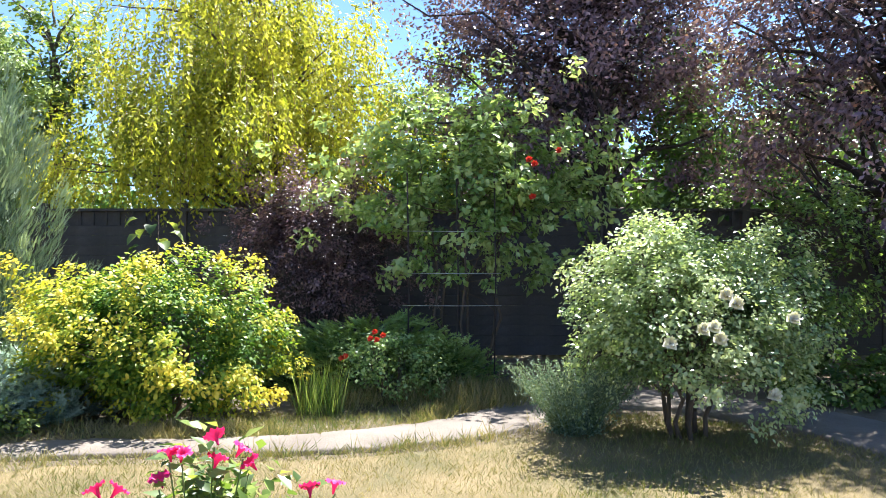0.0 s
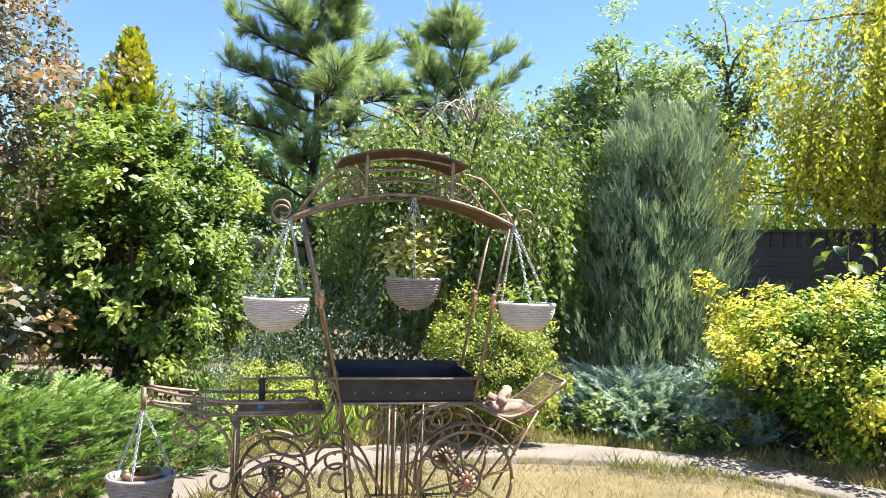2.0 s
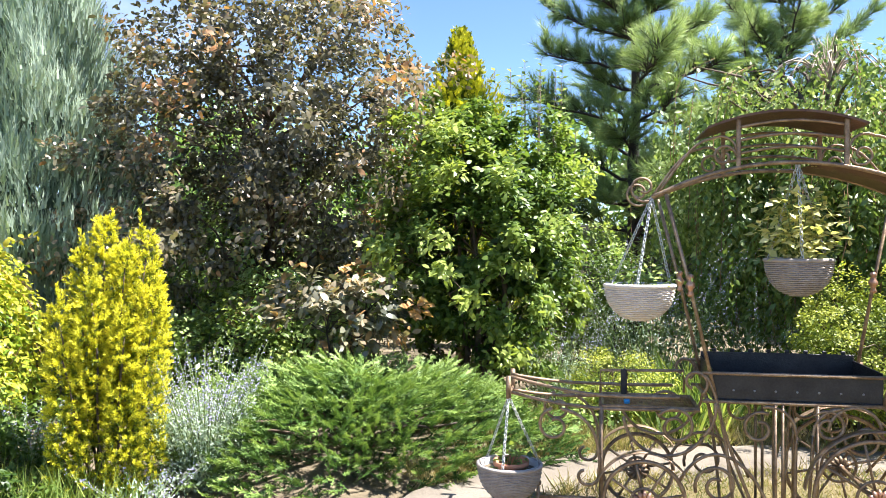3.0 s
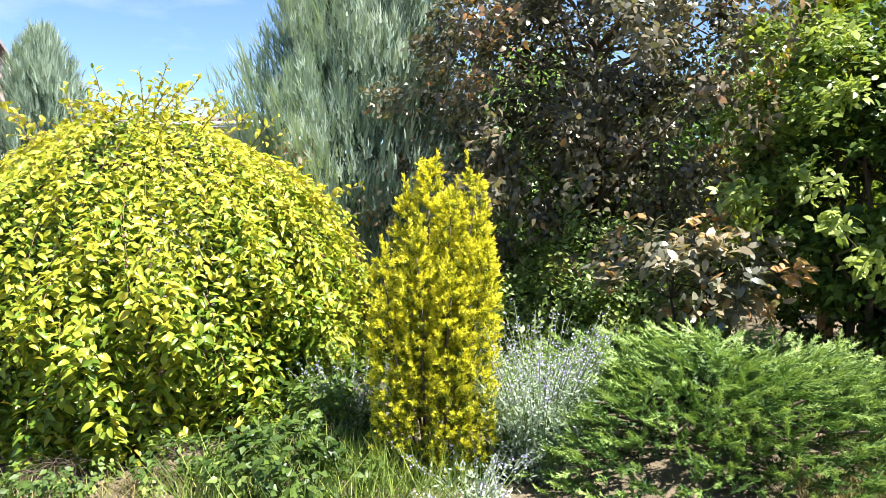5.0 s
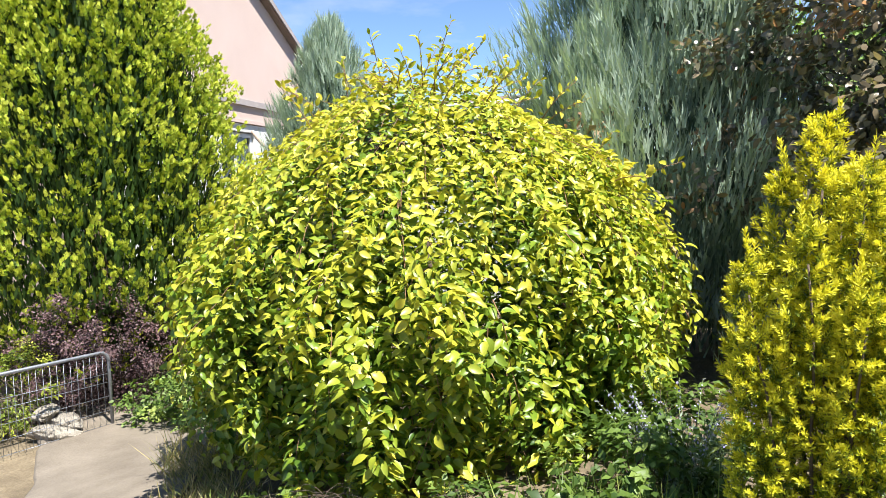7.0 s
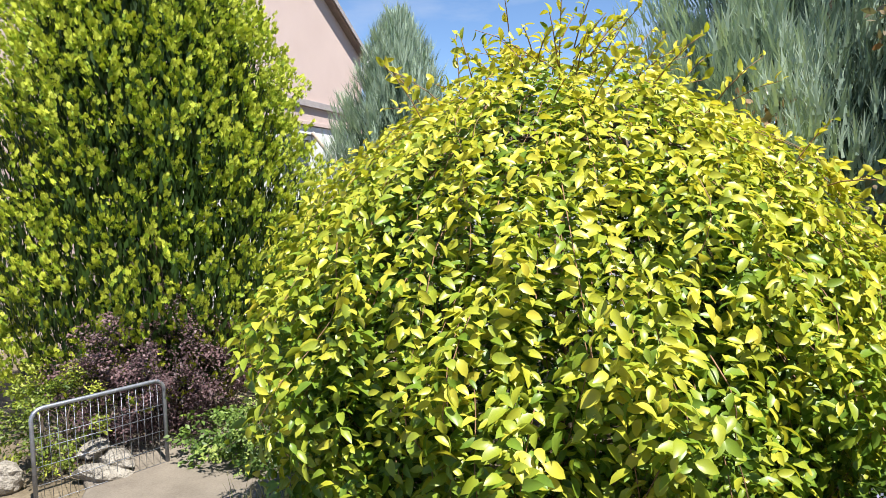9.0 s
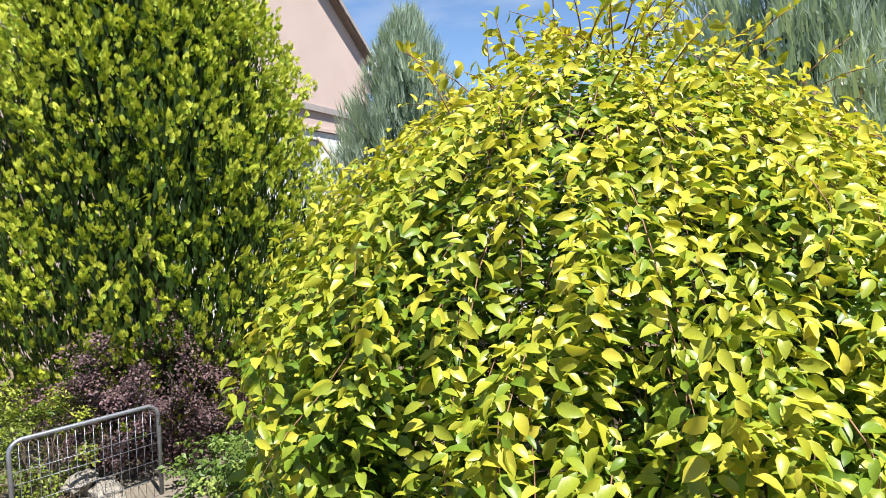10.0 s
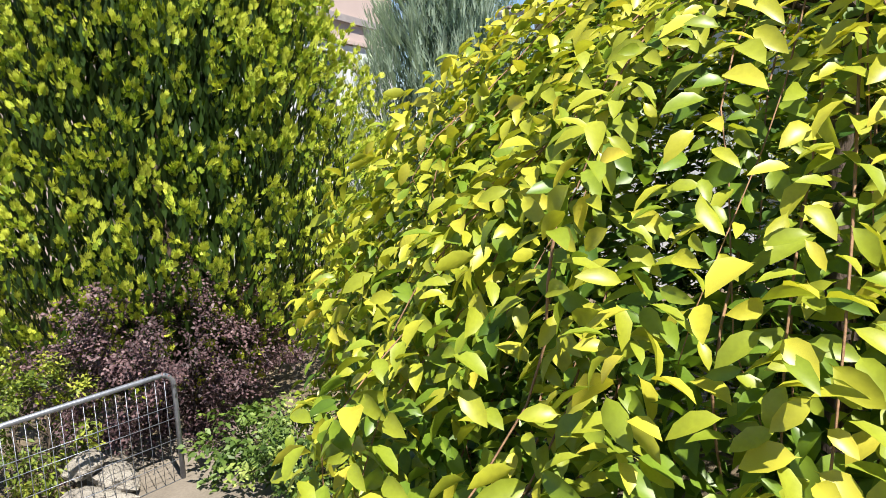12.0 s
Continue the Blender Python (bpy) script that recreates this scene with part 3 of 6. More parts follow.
tagged(part("far_woods", foliage("far_woods", fpos, fax, fnr, 0.26 * fwr.uniform(0.6, 1.3, len(fpos)), 0.16, np.clip(0.4 + 0.2 * fwr.normal(size=len(fpos)), 0, 1), T_LEAF2, L_CLIMB), None),
       "dark green woods beyond the garden fence", "woods", "", "stuff")

# ---- wagon barbecue ----
WA = math.degrees(math.atan2(0.851, 0.523))
wagon = thing("barbecue_wagon", pose(-3.885, 2.77, 0.0, 0, 0, WA), "bronzed wrought-iron carriage-shaped barbecue grill on four spoked wheels", "barbecue")
WD = 0.42


def arc_pts(cx, cz, r, a0, a1, y=0, n=24):
    return [(cx + r * math.cos(radians(a0 + (a1 - a0) * i / n)), y, cz + r * math.sin(radians(a0 + (a1 - a0) * i / n))) for i in range(n + 1)]


def spiral(cx, cz, r0, r1, a0, a1, y=0, n=30):
    return [(cx + (r0 + (r1 - r0) * i / n) * math.cos(radians(a0 + (a1 - a0) * i / n)), y, cz + (r0 + (r1 - r0) * i / n) * math.sin(radians(a0 + (a1 - a0) * i / n))) for i in range(n + 1)]


def bez(p0, p1, p2, p3, n=16, y=0):
    out = []
    for i in range(n + 1):
        t = i / n
        k = ((1 - t) ** 3, 3 * t * (1 - t) ** 2, 3 * t * t * (1 - t), t ** 3)
        out.append((sum(k[j] * (p0, p1, p2, p3)[j][0] for j in range(4)), y, sum(k[j] * (p0, p1, p2, p3)[j][1] for j in range(4))))
    return out


# fire box: five sheets with air holes, open on top
X0, X1, Z0, Z1, ZB = -0.24, 0.55, 0.72, 0.85, 0.9
firebox = part("fire_box", Buf().box(X0, 0, Z0 - 0.006, X1, WD, Z0), M_BLACK, wagon, "sooty black steel fire box", False)
for q in ((X0, 0.0, Z0, X1, 0.006, Z1), (X0, WD - 0.006, Z0, X1, WD, ZB), (X0, 0.006, Z0, X0 + 0.006, WD - 0.006, Z1 + 0.02), (X1 - 0.006, 0.006, Z0, X1, WD - 0.006, Z1 + 0.02)):
    part("panel", Buf().box(*q), M_BLACK, firebox, "", False)
for k in range(7):
    hb = Buf().tube([(X0 + 0.1 + k * 0.1, -0.0015, 0.765), (X0 + 0.1 + k * 0.1, -0.0005, 0.765)], 0.006, 8)
    part("air_hole", hb, M_GALV, firebox)
for k in range(8):
    part("notch", Buf().box(X0 + 0.06 + k * 0.095, WD - 0.009, ZB, X0 + 0.085 + k * 0.095, WD + 0.002, ZB + 0.018), M_BLACK, firebox, "", False)
for y, z in ((-0.012, Z1), (WD + 0.012, Z1 + 0.0), (-0.012, Z0 - 0.012), (WD + 0.012, Z0 - 0.012)):
    part("frame_rail", Buf().tube([(X0 - 0.05, y, z), (X1 + 0.05, y, z)], 0.009, 6), M_BRONZE, wagon)
for x in (X0 - 0.02, X1 + 0.02):
    part("frame_rail", Buf().tube([(x, -0.02, Z0 - 0.012), (x, WD + 0.02, Z0 - 0.012)], 0.009, 6), M_BRONZE, wagon)

# four leaning posts with turned copper beads
bead = [(0.0, -0.06), (0.012, -0.055), (0.02, -0.045), (0.012, -0.034), (0.014, -0.02), (0.024, -0.005), (0.024, 0.005), (0.014, 0.02), (0.012, 0.034), (0.02, 0.045), (0.012, 0.056), (0.0, 0.06)]
for y in (-0.01, WD + 0.01):
    for xb, xm, xt in ((-0.22, -0.35, -0.47), (0.55, 0.65, 0.74)):
        post = part("post", Buf().tube([(xb, y, 0.7), (xm, y, 1.28), (xt, y, 1.755)], 0.0095, 8), M_BRONZE, wagon)
        part("bead", Buf().revolve(bead, 12, (xm, y, 1.29)), M_COPPER, post, "turned copper bead")


def arch_z(x):
    return 1.905 - 0.16 * ((x - 0.12) / 0.65) ** 2


ab = Buf()
xs_ = [-0.54 + 1.3 * i / 28 for i in range(29)]
for x in [0.24 + 0.52 * i / 28 for i in range(29)]:
    z = arch_z(x)
    ab.v += [(x, -0.01, z), (x, WD + 0.01, z), (x, WD + 0.01, z - 0.004), (x, -0.01, z - 0.004)]
for i in range(28):
    for k in range(4):
        ab.f.append((i * 4 + k, i * 4 + (k + 1) % 4, i * 4 + 4 + (k + 1) % 4, i * 4 + 4 + k))
part("canopy", ab, M_COPPERSHEET, wagon, "arched brown sheet canopy")
for y in (-0.014, WD + 0.014):
    part("canopy_rim", Buf().tube([(x, y, arch_z(x)) for x in xs_], 0.011, 6), M_BRONZE, wagon)
    for sx, cx in ((-1, -0.58), (1, 0.82)):
        a0 = -60 if sx < 0 else 240
        part("scroll", Buf().tube(spiral(cx, arch_z(-0.54 if sx < 0 else 0.76) + 0.05, 0.075, 0.02, a0, a0 - sx * -430 if sx > 0 else a0 - 430, y), 0.007, 6), M_BRONZE, wagon)


def top_z(x):
    return 2.165 - 0.075 * ((x - 0.1) / 0.37) ** 2


tb = Buf()
xs2 = [-0.27 + 0.74 * i / 20 for i in range(21)]
for x in xs2:
    z = top_z(x)
    tb.v += [(x, -0.04, z), (x, WD + 0.04, z), (x, WD + 0.04, z - 0.012), (x, -0.04, z - 0.012)]
for i in range(20):
    for k in range(4):
        tb.f.append((i * 4 + k, i * 4 + (k + 1) % 4, i * 4 + 4 + (k + 1) % 4, i * 4 + 4 + k))
tb.f += [(0, 3, 2, 1), (80, 81, 82, 83)]
part("top_roof", tb, M_COPPERSHEET, wagon, "small raised brown sheet roof", False)
for y in (-0.01, WD + 0.01):
    for x in (-0.12, 0.38):
        part("roof_post", Buf().box(x - 0.011, y - 0.011, arch_z(x), x + 0.011, y + 0.011, top_z(x) - 0.01), M_BRONZE, wagon, "", False)
    for h in (0.07, 0.135, 0.2):
        part("rail", Buf().tube([(-0.12 + 0.5 * i / 10, y, arch_z(-0.12) + h + 0.03 * math.sin(math.pi * i / 10)) for i in range(11)], 0.0075, 6), M_BRONZE, wagon)
    for sx, x in ((-1, -0.13), (1, 0.39)):
        big = arc_pts(x + sx * 0.075, arch_z(x) + 0.085, 0.075, 180 if sx > 0 else 0, 60 if sx > 0 else 120, y, 10)
        tail = bez((big[-1][0], big[-1][2]), (x + sx * 0.2, arch_z(x) + 0.15), (x + sx * 0.28, arch_z(x) + 0.02), (x + sx * 0.37, arch_z(x + sx * 0.37) + 0.012), 12, y)
        inner = spiral(x + sx * 0.06, arch_z(x) + 0.06, 0.06, 0.018, 180 if sx > 0 else 0, 180 + sx * 420 if sx > 0 else -420 + 840, y, 26)
        part("scroll", Buf().tube(big + tail[1:], 0.007, 6), M_BRONZE, wagon)
        part("scroll", Buf().tube(inner, 0.007, 6), M_BRONZE, wagon)

# tray and drawbar in front of the fire box
def wire_mesh(b, p, u, v, nu, nv, r=0.0012):
    p, u, v = Vector(p), Vector(u), Vector(v)
    for i in range(nu + 1):
        a = p + u * (i / nu)
        b.tube([a, a + v], r, 3)
    for j in range(nv + 1):
        a = p + v * (j / nv)
        b.tube([a, a + u], r, 3)


tray = part("tray", Buf().box(-0.79, 0, 0.645, -0.3, 0.012, 0.668).box(-0.79, WD * 0.8 - 0.012, 0.645, -0.3, WD * 0.8, 0.668).box(-0.79, 0.012, 0.645, -0.777, WD * 0.8 - 0.012, 0.668).box(-0.313, 0.012, 0.645, -0.3, WD * 0.8 - 0.012, 0.668), M_BRONZE, wagon, "", False)
tmb = Buf()
wire_mesh(tmb, (-0.785, 0.006, 0.652), (0.48, 0, 0), (0, WD * 0.8 - 0.01, 0), 34, 24, 0.0016)
part("mesh_shelf", tmb, M_BRONZE, tray)
part("tray_rail", Buf().tube([(-0.79, WD * 0.8, 0.66), (-0.79, WD * 0.8, 0.79), (-0.34, WD * 0.8, 0.8), (-0.34, WD * 0.8, 0.68)], 0.008, 6), M_BRONZE, wagon)
part("tray_post", Buf().box(-0.68, WD * 0.8 - 0.015, 0.66, -0.645, WD * 0.8 + 0.005, 0.8), M_BLACK, wagon, "", False)
for y in (0.0, WD * 0.8):
    for dz in (0.0, 0.085):
        yy = lambda u: y + (WD * 0.4 - y) * u * 0.75
        pts = bez((-0.3 - 0.1 * (dz > 0), 0.655 + dz * 0.75), (-0.8, 0.645 + dz * 0.7), (-1.0, 0.63 + dz), (-1.28, 0.69 + dz), 16)
        part("drawbar_rod", Buf().tube([(p[0], yy(min(1, max(0, (-0.79 - p[0]) / 0.45))), p[2]) for p in pts], 0.009, 6), M_BRONZE, wagon)
part("drawbar_cap", Buf().tube([(-1.28, WD * 0.12, 0.67), (-1.28, WD * 0.12, 0.79)], 0.014, 8).tube([(-1.28, WD * 0.68, 0.67), (-1.28, WD * 0.68, 0.79)], 0.014, 8).tube([(-1.28, WD * 0.1, 0.69), (-1.28, WD * 0.7, 0.69)], 0.009, 6), M_BRONZE, wagon)
part("corner_bar", Buf().tube([(-0.79, 0, 0.03), (-0.79, 0, 0.66)], 0.01, 6), M_BRONZE, wagon)
part("corner_bar", Buf().tube([(-0.79, WD * 0.8, 0.03), (-0.79, WD * 0.8, 0.66)], 0.01, 6), M_BRONZE, wagon)

# scrolled side frames
for y in (-0.015, WD + 0.015):
    lines = [
        bez((-0.28, 0.84), (-0.2, 0.75), (-0.16, 0.4), (-0.13, 0.02), 18, y),
        bez((-0.22, 0.7), (-0.18, 0.5), (-0.08, 0.25), (0.02, 0.03), 18, y),
        spiral(-0.33, 0.8, 0.07, 0.03, -60, 250, y, 20),
        arc_pts(-0.47, 0.63, 0.21, 185, 330, y, 20) + bez((-0.29, 0.525), (-0.23, 0.58), (-0.22, 0.66), (-0.23, 0.7), 8, y),
        spiral(-0.42, 0.57, 0.1, 0.035, 150, -330, y, 30),
        spiral(-1.03, 0.55, 0.09, 0.03, 100, 480, y, 26),
        bez((-1.0, 0.64), (-0.86, 0.62), (-0.8, 0.52), (-0.8, 0.36), 14, y) + spiral(-0.87, 0.3, 0.07, 0.025, 20, -250, y, 18),
        bez((-0.4, 0.3), (-0.3, 0.5), (-0.1, 0.5), (0.02, 0.2), 18, y),
        spiral(-0.22, 0.28, 0.11, 0.03, 200, -300, y, 30),
        arc_pts(0.02, 0.56, 0.13, 100, -5, y, 14) + bez((0.15, 0.55), (0.15, 0.4), (0.14, 0.2), (0.16, 0.03), 10, y),
        spiral(-0.02, 0.58, 0.085, 0.03, 60, 460, y, 26),
        spiral(0.3, 0.6, 0.085, 0.03, 140, -300, y, 26),
        arc_pts(0.36, 0.56, 0.13, 90, 185, y, 14) + bez((0.23, 0.55), (0.22, 0.4), (0.21, 0.2), (0.2, 0.03), 10, y),
        arc_pts(0.42, 0.58, 0.12, 180, 10, y, 16),
        spiral(0.46, 0.55, 0.09, 0.03, 180, 560, y, 26),
    ]
    for pts in lines:
        part("scroll", Buf().tube(pts, 0.0085, 6), M_BRONZE, wagon)
    for x in (0.055, 0.09, 0.25):
        part("upright", Buf().tube([(x, y, 0.04), (x, y, 0.705)], 0.008, 6), M_BRONZE, wagon)
    part("brace", Buf().tube([(0.55, y, 0.7), (0.86, y, 0.55), (0.62, y, 0.26)], 0.008, 6), M_BRONZE, wagon)
    part("brace", Buf().tube([(0.95, y, 0.66), (0.68, y, 0.2)], 0.008, 6), M_BRONZE, wagon)


def wheel(name_x, y, r, z, front):
    w = part("wheel", Buf().tube(arc_pts(name_x, z, r, 0, 360, y, 40), 0.011, 6), M_BRONZE, wagon)
    part("hub_ring", Buf().tube(arc_pts(name_x, z, r * 0.32, 0, 360, y, 20), 0.008, 6), M_BRONZE, w)
    for k in range(8):
        a = radians(k * 45 + 12)
        part("spoke", Buf().tube([(name_x + 0.03 * math.cos(a), y, z + 0.03 * math.sin(a)), (name_x + r * math.cos(a), y, z + r * math.sin(a))], 0.007, 6), M_BRONZE, w)
    for k in range(12):
        a = radians(k * 30)
        hb = Buf().tube([(name_x + 0.015 * math.cos(a), y - 0.03, z + 0.015 * math.sin(a)), (name_x + 0.045 * math.cos(a), y - 0.034, z + 0.045 * math.sin(a)), (name_x + 0.062 * math.cos(a), y - 0.02, z + 0.062 * math.sin(a))], [0.006, 0.012, 0.004], 6)
        part("petal", hb, M_COPPER if front else M_BRONZE, w)
    hb = Buf().tube([(name_x, y - 0.045, z), (name_x, y + 0.03, z)], 0.018, 10)
    part("hub", hb, M_COPPER if front else M_BRONZE, w, "flower-shaped iron hub")
    fd = Buf()
    pts = arc_pts(name_x, z, r + 0.045, 25, 175, y, 24)
    for p in pts:
        fd.v += [(p[0], y - 0.025, p[2]), (p[0], y + 0.025, p[2]), (p[0], y + 0.025, p[2] + 0.006), (p[0], y - 0.025, p[2] + 0.006)]
    for i in range(24):
        for k in range(4):
            fd.f.append((i * 4 + k, i * 4 + (k + 1) % 4, i * 4 + 4 + (k + 1) % 4, i * 4 + 4 + k))
    part("fender", fd, M_BRONZE, wagon)
    return w


for y, front in ((-0.07, True), (WD + 0.07, False)):
    wheel(0.5, y, 0.28, 0.275, front)
    wheel(-0.58, y, 0.2, 0.2, front)
for x, z in ((0.5, 0.275), (-0.58, 0.2)):
    part("axle", Buf().tube([(x, -0.1, z), (x, WD + 0.1, z)], 0.012, 8), M_BRONZE, wagon)
# foot step at the front
part("step", Buf().tube([(-1.12, 0.02, 0.0), (-1.12, 0.02, 0.22)], 0.009, 6).tube([(-1.12, 0.02, 0.16), (-0.82, 0.02, 0.17)], 0.008, 6).box(-1.1, 0.02, 0.05, -0.84, 0.2, 0.07).revolve([(0, -0.02), (0.017, -0.01), (0.017, 0.01), (0, 0.02)], 10, (-1.12, 0.02, 0.235)), M_BRONZE, wagon)
# curved mesh log cradle
cr_pts = bez((0.57, 0.735), (0.72, 0.56), (0.86, 0.58), (1.12, 0.83), 16)
cradle = part("log_cradle", Buf().tube([(p[0], 0.0, p[2]) for p in cr_pts], 0.011, 6).tube([(p[0], WD * 0.85, p[2]) for p in cr_pts], 0.011, 6).tube([(cr_pts[-1][0], 0, cr_pts[-1][2]), (cr_pts[-1][0], WD * 0.85, cr_pts[-1][2])], 0.011, 6), M_BRONZE, wagon)
cm = Buf()
for i in range(25):
    cm.tube([(p[0], WD * 0.85 * i / 24, p[2]) for p in cr_pts], 0.0014, 3)
for i in range(33):
    u = i / 32 * 16
    a, c2 = cr_pts[int(min(15, u))], cr_pts[int(min(15, u)) + 1]
    f_ = u - min(15, int(u))
    x, z = a[0] + (c2[0] - a[0]) * f_, a[2] + (c2[2] - a[2]) * f_
    cm.tube([(x, 0, z), (x, WD * 0.85, z)], 0.0014, 3)
part("wire_mesh", cm, M_BRONZE, cradle)

WM = pose(-3.885, 2.77, 0.0, 0, 0, WA)


def log(x, y, z, ln, r, rz, ry, seed):
    q = random.Random(seed)
    b = Buf()
    pts = [(ln * (i / 6 - 0.5), 0.01 * math.sin(i), 0.012 * math.cos(i * 1.7)) for i in range(7)]
    b.tube(pts, [r * q.uniform(0.82, 1.12) for _ in pts], 9)
    ob = part("log", b, M_LOG, None, "")
    ob.matrix_world = WM @ pose(x, y, z, 0, ry, rz)
    tagged(ob, "split dry log lying in the wire cradle", "log", "logs in the cradle")


log(0.82, 0.16, 0.64, 0.34, 0.035, 25, 8, 1)
log(0.86, 0.24, 0.65, 0.3, 0.032, -15, 10, 2)
log(0.8, 0.2, 0.705, 0.26, 0.034, 70, -8, 3)
log(0.76, 0.14, 0.7, 0.2, 0.03, 50, -35, 4)
cap = part("bottle_cap", Buf().revolve([(0, 0), (0.016, 0), (0.016, 0.018), (0.013, 0.022), (0, 0.022)], 14), M_BLUE, None, "")
cap.matrix_world = WM @ pose(-0.66, 0.05, 0.668)
tagged(cap, "small blue plastic cap on the mesh tray", "bottle cap")


# ---- hanging baskets ----
def chain(b, p0, p1, link=0.026, r=0.0028):
    p0, p1 = Vector(p0), Vector(p1)
    n = max(2, int((p1 - p0).length / (link * 0.72)))
    d = (p1 - p0).normalized()
    a = d.orthogonal().normalized()
    c = d.cross(a)
    for i in range(n):
        o = p0.lerp(p1, (i + 0.5) / n)
        s = a if i % 2 else c
        pts = [o + d * (link * 0.5 * math.cos(w)) + s * (link * 0.3 * math.sin(w)) for w in [2 * math.pi * k / 8 for k in range(9)]]
        b.tube(pts, r, 4)


def wicker(R, H, squash, material, parent, taper=0.62):
    """Woven bowl: bent strands running over and under upright canes."""
    rows = int(H / 0.0095)
    b = Buf()
    for j in range(rows):
        u = (j + 0.5) / rows
        rr = R * (taper + (1 - taper) * u ** 0.55) if taper > 0.5 else R * math.sin(math.acos(max(-1, min(1, 1 - u * 0.985)))) ** 0.8
        rr = R * (1 - (1 - u) ** 2.3) ** 0.5 * 0.99 + 0.004
        pts = []
        for k in range(57):
            w = 2 * math.pi * k / 56
            q = rr + 0.002 * (1 if (k // 2 + j) % 2 else -1)
            pts.append((q * math.cos(w), q * squash * math.sin(w), -H + u * H))
        b.tube(pts, 0.0054, 4)
    part("weave", b, material, parent)
    rim = Buf().tube([(R * 1.02 * math.cos(2 * math.pi * k / 40), R * squash * 1.02 * math.sin(2 * math.pi * k / 40), 0.0) for k in range(41)], 0.011, 6)
    part("rim", rim, material, parent)
    prof = [(0.001, -H + 0.015), (R * 0.45, -H * 0.86), (R * 0.8, -H * 0.5), (R * 0.94, -0.02), (R * 0.93, 0.008)]
    part("liner", Buf().revolve(prof, 28, (0, 0, 0), squash), M_LINER, parent, "crumpled plastic liner")
    part("potting_soil", Buf().revolve([(0.001, -0.018), (R * 0.5, -0.02), (R * 0.92, -0.03)], 28, (0, 0, 0), squash), M_SOIL, parent)


def basket(local, hang, R, H, squash, material, label, hooks=3):
    m = WM @ pose(*local, 0, 0, 0)
    e = thing("hanging_basket", m, label, "hanging basket", "baskets on the wagon")
    wicker(R, H, squash, material, e)
    h = m.inverted() @ (WM @ Vector(hang))
    for k in range(hooks):
        w = 2 * math.pi * k / hooks + 0.4
        cb = Buf()
        chain(cb, h, (R * math.cos(w), R * squash * math.sin(w), 0.005))
        part("chain", cb, M_CHAIN, e, "galvanised chain")
    return m, e


def potted(m, n, size, spread, height, mat, label, seed, width=0.6, name="potted_plant"):
    r = np.random.default_rng(seed)
    e = thing(name, m @ pose(0, 0, -0.02), label, "potted plant")
    pos = r.normal(size=(n, 3)) * np.array((spread, spread * 0.8, height * 0.3)) + np.array((0, 0, height * 0.55))
    pos[:, 2] = np.abs(pos[:, 2])
    sb = Buf()
    for k in range(0, n, max(1, n // 14)):
        sb.tube([(0.2 * pos[k, 0], 0.2 * pos[k, 1], 0), (0.7 * pos[k, 0], 0.7 * pos[k, 1], pos[k, 2] * 0.6), tuple(pos[k])], 0.0025, 4)
    part("stem", sb, L_stem, e)["kind"] = "stuff"
    ax, nr = leaf_frames(r, pos, (0, 0, 0), 0.7, 0.4, 0.6, 0.1, 0.8)
    ln = size * r.uniform(0.7, 1.3, n)
    part("foliage", foliage("foliage", pos, ax, nr, ln, ln * width, r.random(n), T_LEAF4, mat), None, e)
    return e


L_stem = plain("green_stem", [(0.3, (0.1, 0.16, 0.04)), (0.7, (0.2, 0.26, 0.08))], 20, 0.6)
m1, _ = basket((-0.6, -0.02, 1.29), (-0.54, -0.01, 1.74), 0.17, 0.18, 0.8, M_WHITEWICK, "white woven half-round hanging basket on a chain")
m2, _ = basket((0.18, 0.06, 1.42), (0.16, 0.0, 1.9), 0.155, 0.18, 0.9, M_GREYWICK, "grey woven hanging basket under the canopy")
m3, _ = basket((0.86, 0.0, 1.29), (0.76, -0.01, 1.76), 0.165, 0.16, 0.8, M_WHITEWICK, "white woven hanging basket beside the canopy end")
m4, _ = basket((-1.27, 0.0, 0.33), (-1.28, WD * 0.12, 0.68), 0.165, 0.19, 0.9, M_GREYWICK, "grey woven basket hung from the drawbar")
potted(m1, 150, 0.035, 0.08, 0.13, L_FLOWERG, "small pale green trailing plant in a basket", 1)
potted(m2, 620, 0.052, 0.082, 0.33, L_VARIEG, "bushy pale yellow-green coleus plant in a basket", 2, 0.62)
potted(m3, 60, 0.055, 0.055, 0.13, L_GREEN, "small bright green plant in a basket", 3, 0.7)
potted(m4, 40, 0.05, 0.05, 0.09, L_GREEN, "small wilting green plant in a clay pot", 4, 0.8)
tp = thing("clay_pot", m4 @ pose(0.01, -0.01, -0.06), "small terracotta pot inside the grey basket", "pot")
part("pot_body", Buf().revolve([(0.001, -0.05), (0.06, -0.05), (0.085, 0.06), (0.095, 0.062), (0.097, 0.085), (0.088, 0.085), (0.08, 0.05), (0.001, 0.045)], 24), M_TERRA, tp)

# ---- plants ----
def plant(name, x, y, label, category, group=""):
    return thing(name, pose(x, y, ground_z(x, y)), label, category, group)


